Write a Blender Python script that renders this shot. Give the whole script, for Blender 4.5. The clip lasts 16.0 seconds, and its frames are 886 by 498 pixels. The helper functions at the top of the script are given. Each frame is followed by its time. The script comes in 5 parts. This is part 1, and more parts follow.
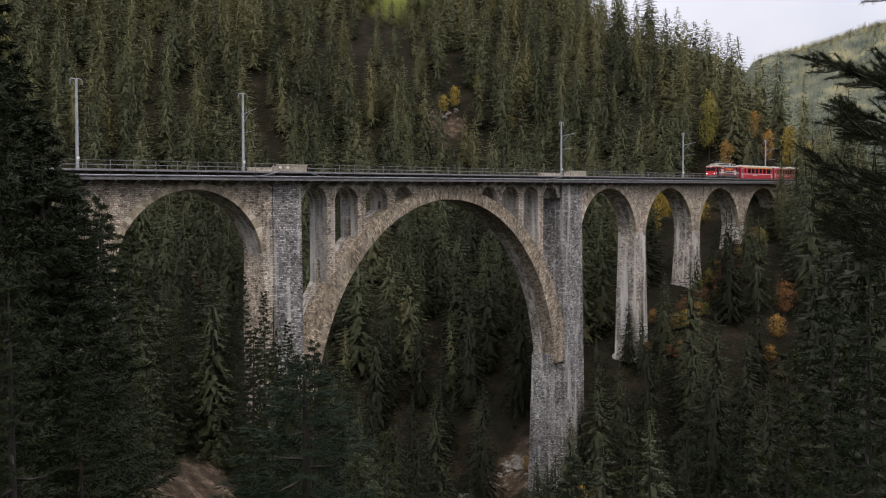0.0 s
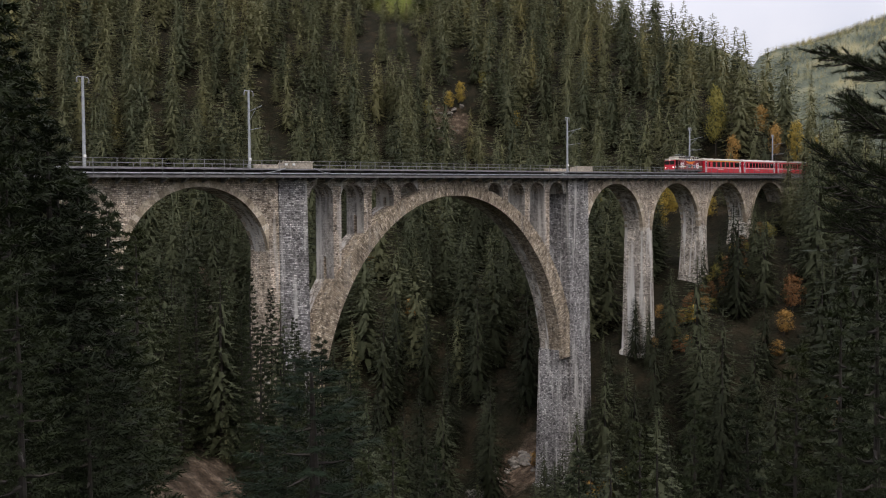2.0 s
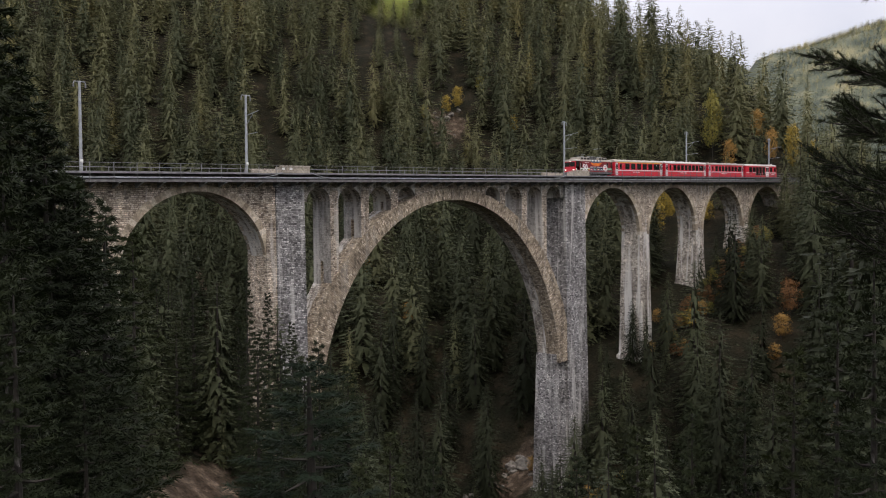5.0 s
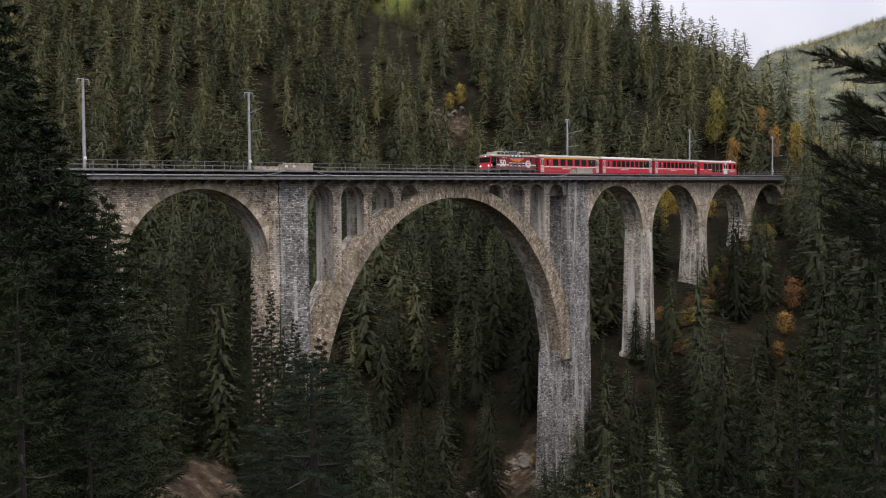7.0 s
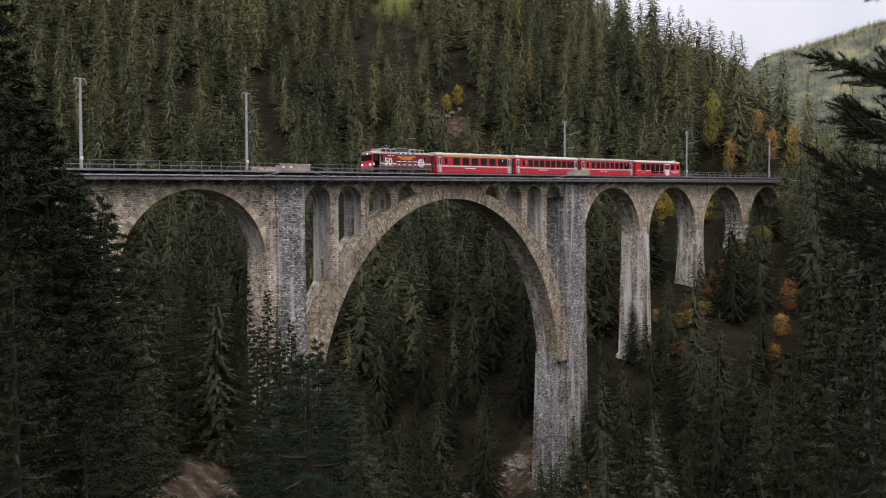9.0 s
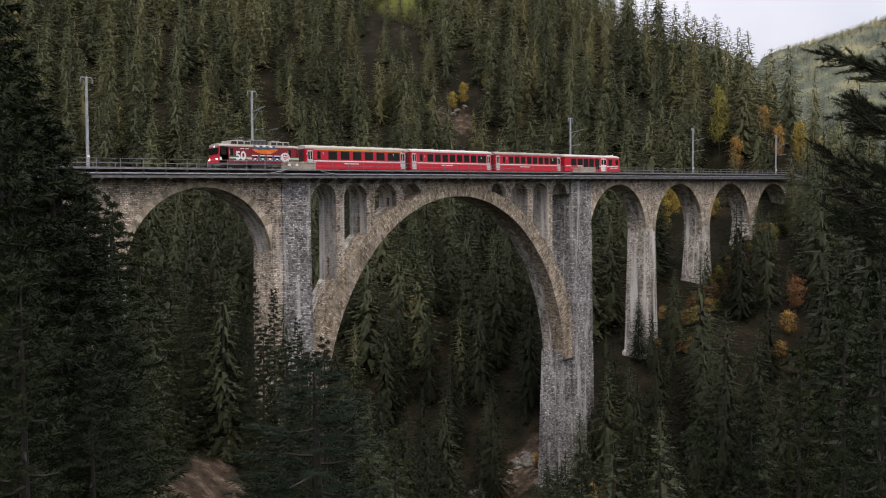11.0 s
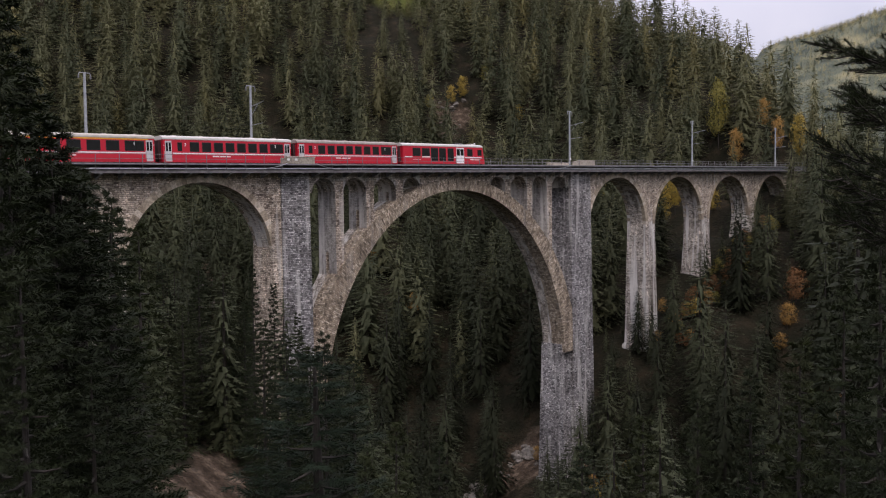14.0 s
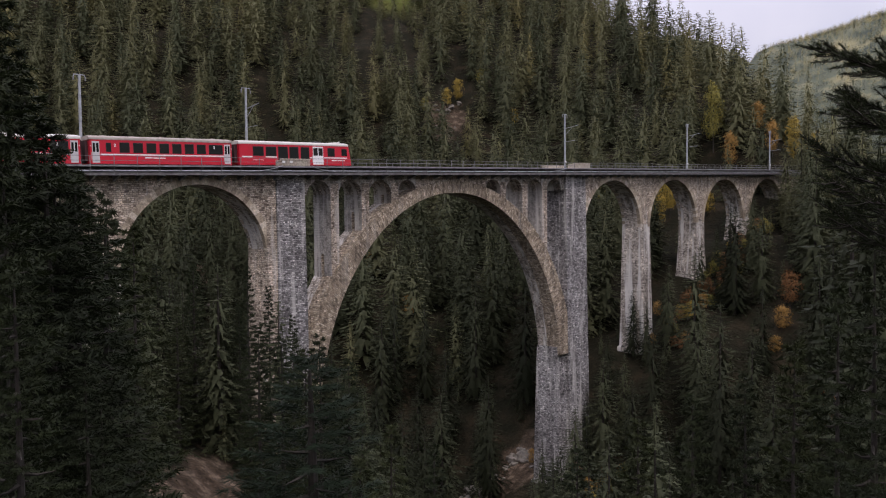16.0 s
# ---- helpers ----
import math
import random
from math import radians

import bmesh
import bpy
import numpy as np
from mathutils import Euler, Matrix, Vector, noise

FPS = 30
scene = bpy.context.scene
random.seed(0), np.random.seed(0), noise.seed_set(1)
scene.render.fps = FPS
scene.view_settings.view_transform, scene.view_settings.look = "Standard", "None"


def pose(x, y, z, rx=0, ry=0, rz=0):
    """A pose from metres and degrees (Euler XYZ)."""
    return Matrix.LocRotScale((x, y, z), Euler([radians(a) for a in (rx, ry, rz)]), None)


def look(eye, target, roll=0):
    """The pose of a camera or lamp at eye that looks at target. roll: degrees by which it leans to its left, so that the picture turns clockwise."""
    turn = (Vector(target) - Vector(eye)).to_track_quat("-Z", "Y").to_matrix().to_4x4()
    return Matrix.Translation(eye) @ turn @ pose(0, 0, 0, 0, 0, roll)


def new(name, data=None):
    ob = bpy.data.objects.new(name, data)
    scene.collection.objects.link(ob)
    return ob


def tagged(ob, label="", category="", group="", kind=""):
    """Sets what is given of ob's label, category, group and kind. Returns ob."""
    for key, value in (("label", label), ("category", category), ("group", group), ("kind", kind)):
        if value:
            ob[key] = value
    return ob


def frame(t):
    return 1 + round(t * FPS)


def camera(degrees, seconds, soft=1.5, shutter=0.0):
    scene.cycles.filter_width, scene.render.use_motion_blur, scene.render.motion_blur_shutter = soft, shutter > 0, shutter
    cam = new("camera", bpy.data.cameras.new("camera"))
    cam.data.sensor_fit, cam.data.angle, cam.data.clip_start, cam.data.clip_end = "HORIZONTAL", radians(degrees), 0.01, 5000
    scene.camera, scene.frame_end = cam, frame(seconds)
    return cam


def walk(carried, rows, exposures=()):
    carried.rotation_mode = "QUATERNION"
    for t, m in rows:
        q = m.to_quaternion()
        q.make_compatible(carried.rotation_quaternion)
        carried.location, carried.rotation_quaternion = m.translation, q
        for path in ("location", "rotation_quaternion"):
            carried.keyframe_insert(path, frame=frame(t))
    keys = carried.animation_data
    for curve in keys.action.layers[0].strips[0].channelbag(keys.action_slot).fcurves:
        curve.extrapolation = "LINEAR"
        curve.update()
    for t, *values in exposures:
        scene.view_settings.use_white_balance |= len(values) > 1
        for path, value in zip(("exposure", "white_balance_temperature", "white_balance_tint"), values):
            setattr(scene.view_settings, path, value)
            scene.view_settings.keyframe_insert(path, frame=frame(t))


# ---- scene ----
# ---------------------------------------------------------------- camera
EYE = (-66.02, -95.44, -6.18)
LENS = 56.68
AIM = [  # seconds, heading, pitch, roll
    (0, 44.543, -1.670, -0.107), (0.5, 44.414, -1.690, -0.166), (1, 44.253, -1.794, -0.186),
    (1.5, 44.176, -1.863, -0.238), (2, 44.104, -1.935, -0.370), (2.5, 44.217, -1.951, -0.328),
    (3, 44.268, -1.894, -0.304), (3.5, 44.288, -1.687, -0.361), (4, 44.298, -1.615, -0.450),
    (6.5, 44.237, -1.736, -0.342), (7, 44.099, -1.802, -0.381), (7.5, 44.152, -1.726, -0.363),
    (8, 44.189, -1.722, -0.324), (8.5, 44.295, -1.919, -0.241), (9, 44.308, -1.721, -0.175),
    (11.5, 43.866, -1.918, -0.342), (12, 44.042, -1.866, -0.219), (12.5, 43.937, -1.859, -0.295),
    (13, 43.778, -1.897, -0.465), (13.5, 43.870, -1.960, -0.575), (14, 43.924, -2.315, -0.608),
    (14.5, 44.125, -2.338, -0.515), (15, 44.220, -2.287, -0.461), (15.5, 44.215, -2.187, -0.518),
    (16, 44.256, -2.140, -0.529)]
cam = camera(LENS, 16.0, soft=1.1)
walk(cam, [(t, pose(*EYE, 90 + p, 0, -h) @ pose(0, 0, 0, 0, 0, r)) for t, h, p, r in AIM],
     [(0, 0.35, 7000, 13), (13, 0.37, 7000, 14), (14.2, 0.2, 6750, 21), (16, 0.2, 6750, 21)])

# ---------------------------------------------------------------- light
SUN_EL, SUN_AZ = 54, 215        # degrees; azimuth clockwise from +y
world = bpy.data.worlds.new("sky")
scene.world = world
world.use_nodes = True
wt = world.node_tree
wt.nodes.clear()
w_out = wt.nodes.new("ShaderNodeOutputWorld")
w_bg = wt.nodes.new("ShaderNodeBackground")
w_sky = wt.nodes.new("ShaderNodeTexSky")
w_sky.sky_type, w_sky.sun_disc = "NISHITA", False
w_sky.sun_elevation, w_sky.sun_rotation = radians(SUN_EL), radians(SUN_AZ)
w_sky.altitude, w_sky.dust_density = 1200, 1.5
w_co = wt.nodes.new("ShaderNodeTexCoord")
w_noise = wt.nodes.new("ShaderNodeTexNoise")
w_noise.inputs["Scale"].default_value, w_noise.inputs["Detail"].default_value = 4.5, 6
w_ramp = wt.nodes.new("ShaderNodeValToRGB")
w_ramp.color_ramp.elements[0].position, w_ramp.color_ramp.elements[1].position = 0.3, 0.7
w_ramp.color_ramp.elements[0].color, w_ramp.color_ramp.elements[1].color = (6.6, 7.0, 8.3, 1), (8.6, 8.8, 9.8, 1)
w_mix = wt.nodes.new("ShaderNodeMix")
w_mix.data_type = "RGBA"
w_mix.inputs["Factor"].default_value = 0.82          # cloud cover
wt.links.new(w_co.outputs["Generated"], w_noise.inputs["Vector"])
wt.links.new(w_noise.outputs["Fac"], w_ramp.inputs["Fac"])
wt.links.new(w_sky.outputs["Color"], w_mix.inputs["A"])
# an overcast sky is brighter overhead than at the horizon
w_sep = wt.nodes.new("ShaderNodeSeparateXYZ")
w_gain = wt.nodes.new("ShaderNodeMapRange")
w_gain.inputs["From Min"].default_value, w_gain.inputs["From Max"].default_value = 0.0, 1.0
w_gain.inputs["To Min"].default_value, w_gain.inputs["To Max"].default_value = 0.45, 2.6
w_scale = wt.nodes.new("ShaderNodeVectorMath")
w_scale.operation = "SCALE"
wt.links.new(w_co.outputs["Generated"], w_sep.inputs[0])
wt.links.new(w_sep.outputs["Z"], w_gain.inputs["Value"])
wt.links.new(w_ramp.outputs["Color"], w_scale.inputs[0])
wt.links.new(w_gain.outputs["Result"], w_scale.inputs["Scale"])
wt.links.new(w_scale.outputs["Vector"], w_mix.inputs["B"])
wt.links.new(w_mix.outputs["Result"], w_bg.inputs["Color"])
wt.links.new(w_bg.outputs["Background"], w_out.inputs["Surface"])
w_bg.inputs["Strength"].default_value = 0.1
sun = new("sun", bpy.data.lights.new("sun", "SUN"))
sun.data.energy, sun.data.angle, sun.data.color = 0.95, radians(20), (1.0, 0.95, 0.88)
sun.matrix_world = look((300 * math.sin(radians(SUN_AZ)), 300 * math.cos(radians(SUN_AZ)), 300 * math.tan(radians(SUN_EL))), (0, 0, 0))


# ---------------------------------------------------------------- materials
def material(name, rough=0.8, metal=0.0):
    m = bpy.data.materials.new(name)
    m.use_nodes = True
    b = m.node_tree.nodes["Principled BSDF"]
    b.inputs["Roughness"].default_value, b.inputs["Metallic"].default_value = rough, metal
    return m, m.node_tree, b


def node(t, kind, **inputs):
    n = t.nodes.new(kind)
    for k, val in inputs.items():
        n.inputs[k.replace("_", " ")].default_value = val
    return n


def ramp(t, source, stops):
    n = t.nodes.new("ShaderNodeValToRGB")
    els = n.color_ramp.elements
    while len(els) < len(stops):
        els.new(0.5)
    for e, (p, c) in zip(els, stops):
        e.position, e.color = p, (*c, 1)
    t.links.new(source, n.inputs["Fac"])
    return n.outputs["Color"]


def blend(t, a, b, fac, mode="MIX"):
    n = t.nodes.new("ShaderNodeMix")
    n.data_type, n.blend_type = "RGBA", mode
    for socket, val in (("A", a), ("B", b), ("Factor", fac)):
        if isinstance(val, bpy.types.NodeSocket):
            t.links.new(val, n.inputs[socket])
        elif isinstance(val, tuple):
            n.inputs[socket].default_value = (*val, 1)
        else:
            n.inputs[socket].default_value = val
    return n.outputs["Result"]


def noise_of(t, coords, scale, detail=5.0, stretch=(1, 1, 1)):
    mp = node(t, "ShaderNodeMapping", Scale=stretch)
    t.links.new(coords, mp.inputs["Vector"])
    n = node(t, "ShaderNodeTexNoise", Scale=scale, Detail=detail)
    t.links.new(mp.outputs["Vector"], n.inputs["Vector"])
    return n.outputs["Fac"]


def bump(t, b, height, strength, distance):
    n = node(t, "ShaderNodeBump", Strength=strength, Distance=distance)
    t.links.new(height, n.inputs["Height"])
    t.links.new(n.outputs["Normal"], b.inputs["Normal"])


def coords_of(t, kind="Object"):
    return t.nodes.new("ShaderNodeTexCoord").outputs[kind]


def plain(name, color, rough=0.6, metal=0.0, grain=0.15, scale=3.0):
    m, t, b = material(name, rough, metal)
    n = noise_of(t, coords_of(t), scale, 6)
    lo, hi = tuple(c * (1 - grain) for c in color), tuple(min(1, c * (1 + grain)) for c in color)
    t.links.new(ramp(t, n, [(0.3, lo), (0.7, hi)]), b.inputs["Base Color"])
    return m


def masonry(name, light, mid, dark, stain=0.5, lime=0.3, polar=None, runs_from=0.56):
    """Coursed rubble: uneven blocks, recessed joints, lime runs and dark weathering."""
    m, t, b = material(name, 0.92)
    g = t.nodes.new("ShaderNodeNewGeometry").outputs["Position"]
    sep = t.nodes.new("ShaderNodeSeparateXYZ")
    t.links.new(g, sep.inputs[0])
    add = t.nodes.new("ShaderNodeMath")
    t.links.new(sep.outputs["X"], add.inputs[0]), t.links.new(sep.outputs["Y"], add.inputs[1])
    com = t.nodes.new("ShaderNodeCombineXYZ")
    t.links.new(add.outputs[0], com.inputs["X"]), t.links.new(sep.outputs["Z"], com.inputs["Y"])
    if polar:       # courses that follow an arch: angle and radius about its centre
        def calc(op, a, c):
            n = t.nodes.new("ShaderNodeMath")
            n.operation = op
            for k, val in enumerate((a, c)):
                if isinstance(val, (int, float)):
                    n.inputs[k].default_value = val
                else:
                    t.links.new(val, n.inputs[k])
            return n.outputs[0]
        u = calc("SUBTRACT", sep.outputs["X"], polar[0])
        w = calc("MULTIPLY", calc("SUBTRACT", sep.outputs["Z"], polar[1]), polar[2])
        t.links.new(calc("MULTIPLY", calc("ARCTAN2", w, u), 30.0), com.inputs["Y"])
        rad = calc("SQRT", calc("ADD", calc("MULTIPLY", u, u), calc("MULTIPLY", w, w)), 0.0)
        t.links.new(calc("ADD", rad, calc("MULTIPLY", sep.outputs["Y"], 1.0)), com.inputs["X"])
    wob = node(t, "ShaderNodeTexNoise", Scale=1.7, Detail=5.0)
    t.links.new(g, wob.inputs["Vector"])
    off = t.nodes.new("ShaderNodeVectorMath")
    off.operation = "MULTIPLY_ADD"
    t.links.new(wob.outputs["Color"], off.inputs[0])
    off.inputs[1].default_value = (0.55, 0.34, 0)
    t.links.new(com.outputs[0], off.inputs[2])
    br = node(t, "ShaderNodeTexBrick", Scale=1.0, Mortar_Size=0.042, Mortar_Smooth=0.4, Bias=0.0, Brick_Width=0.5, Row_Height=0.24)
    br.inputs["Color1"].default_value, br.inputs["Color2"].default_value = (0, 0, 0, 1), (1, 1, 1, 1)
    br.inputs["Mortar"].default_value = (0.1, 0.1, 0.1, 1)
    br.offset_frequency, br.squash, br.squash_frequency = 2, 0.7, 3
    t.links.new(off.outputs[0], br.inputs["Vector"])
    tone = ramp(t, br.outputs["Color"], [(0.0, dark), (0.35, mid), (0.62, mid), (1.0, light)])
    fine = noise_of(t, g, 6.0, 6)
    tone = blend(t, tone, ramp(t, fine, [(0.3, (0.55, 0.55, 0.55)), (0.75, (1.25, 1.22, 1.18))]), 0.75, "MULTIPLY")
    patch = noise_of(t, g, 0.22, 5)
    tone = blend(t, tone, ramp(t, patch, [(0.35, (0.62, 0.6, 0.58)), (0.65, (1.2, 1.18, 1.15))]), stain, "MULTIPLY")
    blot = noise_of(t, g, 1.5, 8, (1, 1, 0.7))
    tone = blend(t, tone, ramp(t, blot, [(0.32, (0.5, 0.49, 0.48)), (0.5, (1, 1, 1)), (0.7, (1.32, 1.3, 1.28))]), 0.8, "MULTIPLY")
    soot = noise_of(t, g, 0.8, 7, (1, 1, 0.07))
    tone = blend(t, tone, ramp(t, soot, [(0.34, (0.48, 0.46, 0.45)), (0.52, (1.04, 1.04, 1.04))]), 0.6, "MULTIPLY")
    runs = noise_of(t, g, 0.9, 8, (1, 1, 0.07))
    t.links.new(blend(t, tone, (0.66, 0.64, 0.6), blend(t, (0, 0, 0), ramp(t, runs, [(runs_from, (0, 0, 0)), (runs_from + 0.12, (lime, lime, lime))]), 1.0)), b.inputs["Base Color"])
    hgt = blend(t, br.outputs["Fac"], fine, 0.35)
    inv = ramp(t, hgt, [(0.0, (1, 1, 1)), (1.0, (0, 0, 0))])
    bump(t, b, inv, 1.0, 0.12)
    return m


def foliage(name, stops, hue_patch=0.22):
    """Needles and leaves: one tone per tree or clump, mottled."""
    m, t, b = material(name, 0.75)
    b.inputs["Specular IOR Level"].default_value = 0.25
    pos = t.nodes.new("ShaderNodeNewGeometry")
    info = t.nodes.new("ShaderNodeAttribute")
    info.attribute_name = "tone"
    tone = ramp(t, info.outputs["Fac"], stops)
    n = noise_of(t, pos.outputs["Position"], 1.6, 4)
    tone = blend(t, tone, ramp(t, n, [(0.3, (0.8, 0.8, 0.8)), (0.7, (1.17, 1.17, 1.15))]), 0.8, "MULTIPLY")
    isl = ramp(t, pos.outputs["Random Per Island"], [(0, (0.7, 0.72, 0.7)), (1, (1.3, 1.28, 1.2))])
    hue = blend(t, tone, isl, hue_patch, "MULTIPLY")
    t.links.new(hue, b.inputs["Base Color"])
    # needles let light through
    thin = t.nodes.new("ShaderNodeBsdfTranslucent")
    t.links.new(hue, thin.inputs["Color"])
    mix = t.nodes.new("ShaderNodeMixShader")
    mix.inputs["Fac"].default_value = 0.22
    out = [n for n in t.nodes if n.type == "OUTPUT_MATERIAL"][0]
    t.links.new(b.outputs[0], mix.inputs[1])
    t.links.new(thin.outputs[0], mix.inputs[2])
    t.links.new(mix.outputs[0], out.inputs["Surface"])
    return m


STONE_GREY = masonry("grey_rubble_stone", (0.74, 0.74, 0.745), (0.36, 0.36, 0.368), (0.075, 0.073, 0.078), 0.95, 0.6, None, 0.53)
STONE_SIDE = masonry("limed_stone", (0.88, 0.83, 0.76), (0.56, 0.52, 0.465), (0.13, 0.115, 0.1), 1.0, 0.9, None, 0.5)
STONE_BROWN = masonry("ochre_rubble_stone", (0.86, 0.78, 0.68), (0.6, 0.52, 0.425), (0.14, 0.11, 0.088), 0.8, 0.45)


RENDERED = masonry("streaked_lime_render", (0.6, 0.59, 0.57), (0.5, 0.49, 0.475), (0.33, 0.32, 0.31), 1.0, 0.75, None, 0.5)


def cut_stone(name, stops):
    """Dressed stones, each of its own tone."""
    m, t, b = material(name, 0.9)
    g = t.nodes.new("ShaderNodeNewGeometry").outputs["Position"]
    tone = ramp(t, t.nodes.new("ShaderNodeObjectInfo").outputs["Random"], stops)
    n = noise_of(t, g, 3.5, 8)
    tone = blend(t, tone, ramp(t, n, [(0.3, (0.45, 0.45, 0.45)), (0.72, (1.4, 1.38, 1.34))]), 0.85, "MULTIPLY")
    tone = blend(t, tone, ramp(t, noise_of(t, g, 0.25, 5), [(0.35, (0.65, 0.63, 0.6)), (0.65, (1.15, 1.14, 1.12))]), 0.7, "MULTIPLY")
    t.links.new(tone, b.inputs["Base Color"])
    bump(t, b, n, 1.0, 0.08)
    return m


VOUSSOIR = cut_stone("ochre_cut_stone", [(0, (0.25, 0.205, 0.155)), (0.35, (0.38, 0.32, 0.245)), (0.75, (0.47, 0.4, 0.31)), (1, (0.6, 0.54, 0.46))])
RING = masonry("ochre_arch_stone", (0.78, 0.69, 0.57), (0.45, 0.375, 0.28), (0.15, 0.12, 0.09), 0.6, 0.15, (29.3, -35.0, 0.83))
ROCK = plain("grey_rock", (0.15, 0.135, 0.115), 0.95, 0, 0.5, 1.6)
CONCRETE = plain("weathered_concrete", (0.2, 0.2, 0.205), 0.9, 0, 0.35, 1.2)
DECK = plain("dark_stained_concrete", (0.13, 0.125, 0.125), 0.9, 0, 0.4, 1.2)
STEEL = plain("galvanised_steel", (0.36, 0.38, 0.4), 0.55, 0.5, 0.2, 2.0)
RAIL_STEEL = plain("dull_railing_steel", (0.2, 0.2, 0.205), 0.7, 0.3, 0.25, 2.0)
PALE_STONE = cut_stone("pale_ashlar", [(0, (0.4, 0.36, 0.3)), (1, (0.55, 0.5, 0.43))])
RUST = plain("rusty_rail_steel", (0.2, 0.12, 0.08), 0.8, 0.2, 0.3, 5.0)
BALLAST = plain("ballast_stone", (0.24, 0.22, 0.2), 0.95, 0, 0.5, 9.0)
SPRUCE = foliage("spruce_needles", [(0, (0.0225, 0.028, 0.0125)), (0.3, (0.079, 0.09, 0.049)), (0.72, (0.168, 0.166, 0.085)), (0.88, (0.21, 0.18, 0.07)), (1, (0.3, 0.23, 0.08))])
# sunlight and haze on the far mountain are put into these pale tones
PALE_WOODS = foliage("far_woods_painted_sun", [(0, (0.05, 0.068, 0.06)), (0.45, (0.14, 0.165, 0.12)), (0.6, (0.4, 0.37, 0.2)), (1, (0.62, 0.52, 0.25))], 0.6)
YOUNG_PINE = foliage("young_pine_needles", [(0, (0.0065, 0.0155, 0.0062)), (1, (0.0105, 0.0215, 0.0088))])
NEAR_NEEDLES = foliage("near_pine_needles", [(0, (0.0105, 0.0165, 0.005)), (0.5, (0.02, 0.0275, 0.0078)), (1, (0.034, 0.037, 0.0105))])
LEAF = foliage("autumn_leaves", [(0, (0.1, 0.042, 0.025)), (0.35, (0.34, 0.18, 0.065)), (0.7, (0.36, 0.26, 0.055)), (1, (0.21, 0.2, 0.055))])
BARK = plain("bark", (0.03, 0.025, 0.021), 0.95, 0, 0.4, 6.0)


def ground_material():
    m, t, b = material("forest_floor", 0.95)
    b.inputs["Specular IOR Level"].default_value = 0.1
    g = t.nodes.new("ShaderNodeNewGeometry").outputs["Position"]
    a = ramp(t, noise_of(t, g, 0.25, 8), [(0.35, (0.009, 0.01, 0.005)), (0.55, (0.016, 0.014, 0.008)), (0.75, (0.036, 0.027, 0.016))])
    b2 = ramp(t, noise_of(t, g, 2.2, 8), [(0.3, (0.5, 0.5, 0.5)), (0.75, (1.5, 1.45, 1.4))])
    mask = t.nodes.new("ShaderNodeAttribute")
    mask.attribute_name = "cover"
    sep = t.nodes.new("ShaderNodeSeparateColor")
    t.links.new(mask.outputs["Color"], sep.inputs[0])
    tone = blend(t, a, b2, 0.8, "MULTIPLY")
    rock = ramp(t, noise_of(t, g, 0.5, 10), [(0.3, (0.035, 0.026, 0.018)), (0.5, (0.075, 0.056, 0.04)), (0.68, (0.19, 0.15, 0.115))])
    edge = t.nodes.new("ShaderNodeMath")        # ragged border of the bare slopes
    edge.operation = "MULTIPLY_ADD"
    t.links.new(noise_of(t, g, 0.3, 9), edge.inputs[0])
    edge.inputs[1].default_value = 1.6
    t.links.new(sep.outputs["Red"], edge.inputs[2])
    m_r = t.nodes.new("ShaderNodeMapRange")
    m_r.inputs["From Min"].default_value, m_r.inputs["From Max"].default_value = 1.05, 1.5
    t.links.new(edge.outputs[0], m_r.inputs["Value"])
    grit = ramp(t, noise_of(t, g, 4.5, 9), [(0.35, (0.35, 0.33, 0.3)), (0.7, (1.5, 1.45, 1.4))])
    tone = blend(t, tone, blend(t, blend(t, rock, b2, 0.7, "MULTIPLY"), grit, 0.6, "MULTIPLY"), m_r.outputs["Result"])
    grass = ramp(t, noise_of(t, g, 0.12, 8), [(0.3, (0.12, 0.16, 0.03)), (0.7, (0.24, 0.26, 0.06))])
    tone = blend(t, tone, grass, sep.outputs["Green"])
    # far mountain ground: sun and haze are put into this paler colour
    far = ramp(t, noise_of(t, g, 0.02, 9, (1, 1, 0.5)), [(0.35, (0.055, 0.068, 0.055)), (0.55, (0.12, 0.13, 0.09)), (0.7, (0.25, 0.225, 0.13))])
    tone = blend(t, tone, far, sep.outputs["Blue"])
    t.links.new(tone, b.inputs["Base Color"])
    bump(t, b, noise_of(t, g, 1.3, 9), 1.0, 0.5)
    return m


GROUND = ground_material()


# ---------------------------------------------------------------- mesh helpers
def thing(name, label, category, group="", kind="", at=(0, 0, 0)):
    ob = new(name)
    ob.location = at
    return tagged(ob, label, category, group, kind)


def part(name, bm, mat, parent=None, label=""):
    me = bpy.data.meshes.new(name)
    if isinstance(bm, bmesh.types.BMesh):
        bm.to_mesh(me)
        bm.free()
    else:
        me.from_pydata(bm[0], [], bm[1])
        me.update()
    me.materials.append(mat)
    ob = new(name, me)
    if parent:
        ob.parent = parent
    if label:
        ob["label"] = label
    return ob


def box(bm, x0, x1, y0, y1, z0, z1, bevel=0.0):
    vs = [bm.verts.new(p) for p in ((x0, y0, z0), (x1, y0, z0), (x1, y1, z0), (x0, y1, z0), (x0, y0, z1), (x1, y0, z1), (x1, y1, z1), (x0, y1, z1))]
    fs = [bm.faces.new([vs[i] for i in f]) for f in ((0, 3, 2, 1), (4, 5, 6, 7), (0, 1, 5, 4), (1, 2, 6, 5), (2, 3, 7, 6), (3, 0, 4, 7))]
    if bevel:
        es = list({e for f in fs for e in f.edges})
        bmesh.ops.bevel(bm, geom=es, offset=bevel, segments=2, affect="EDGES", profile=0.6)
    return bm


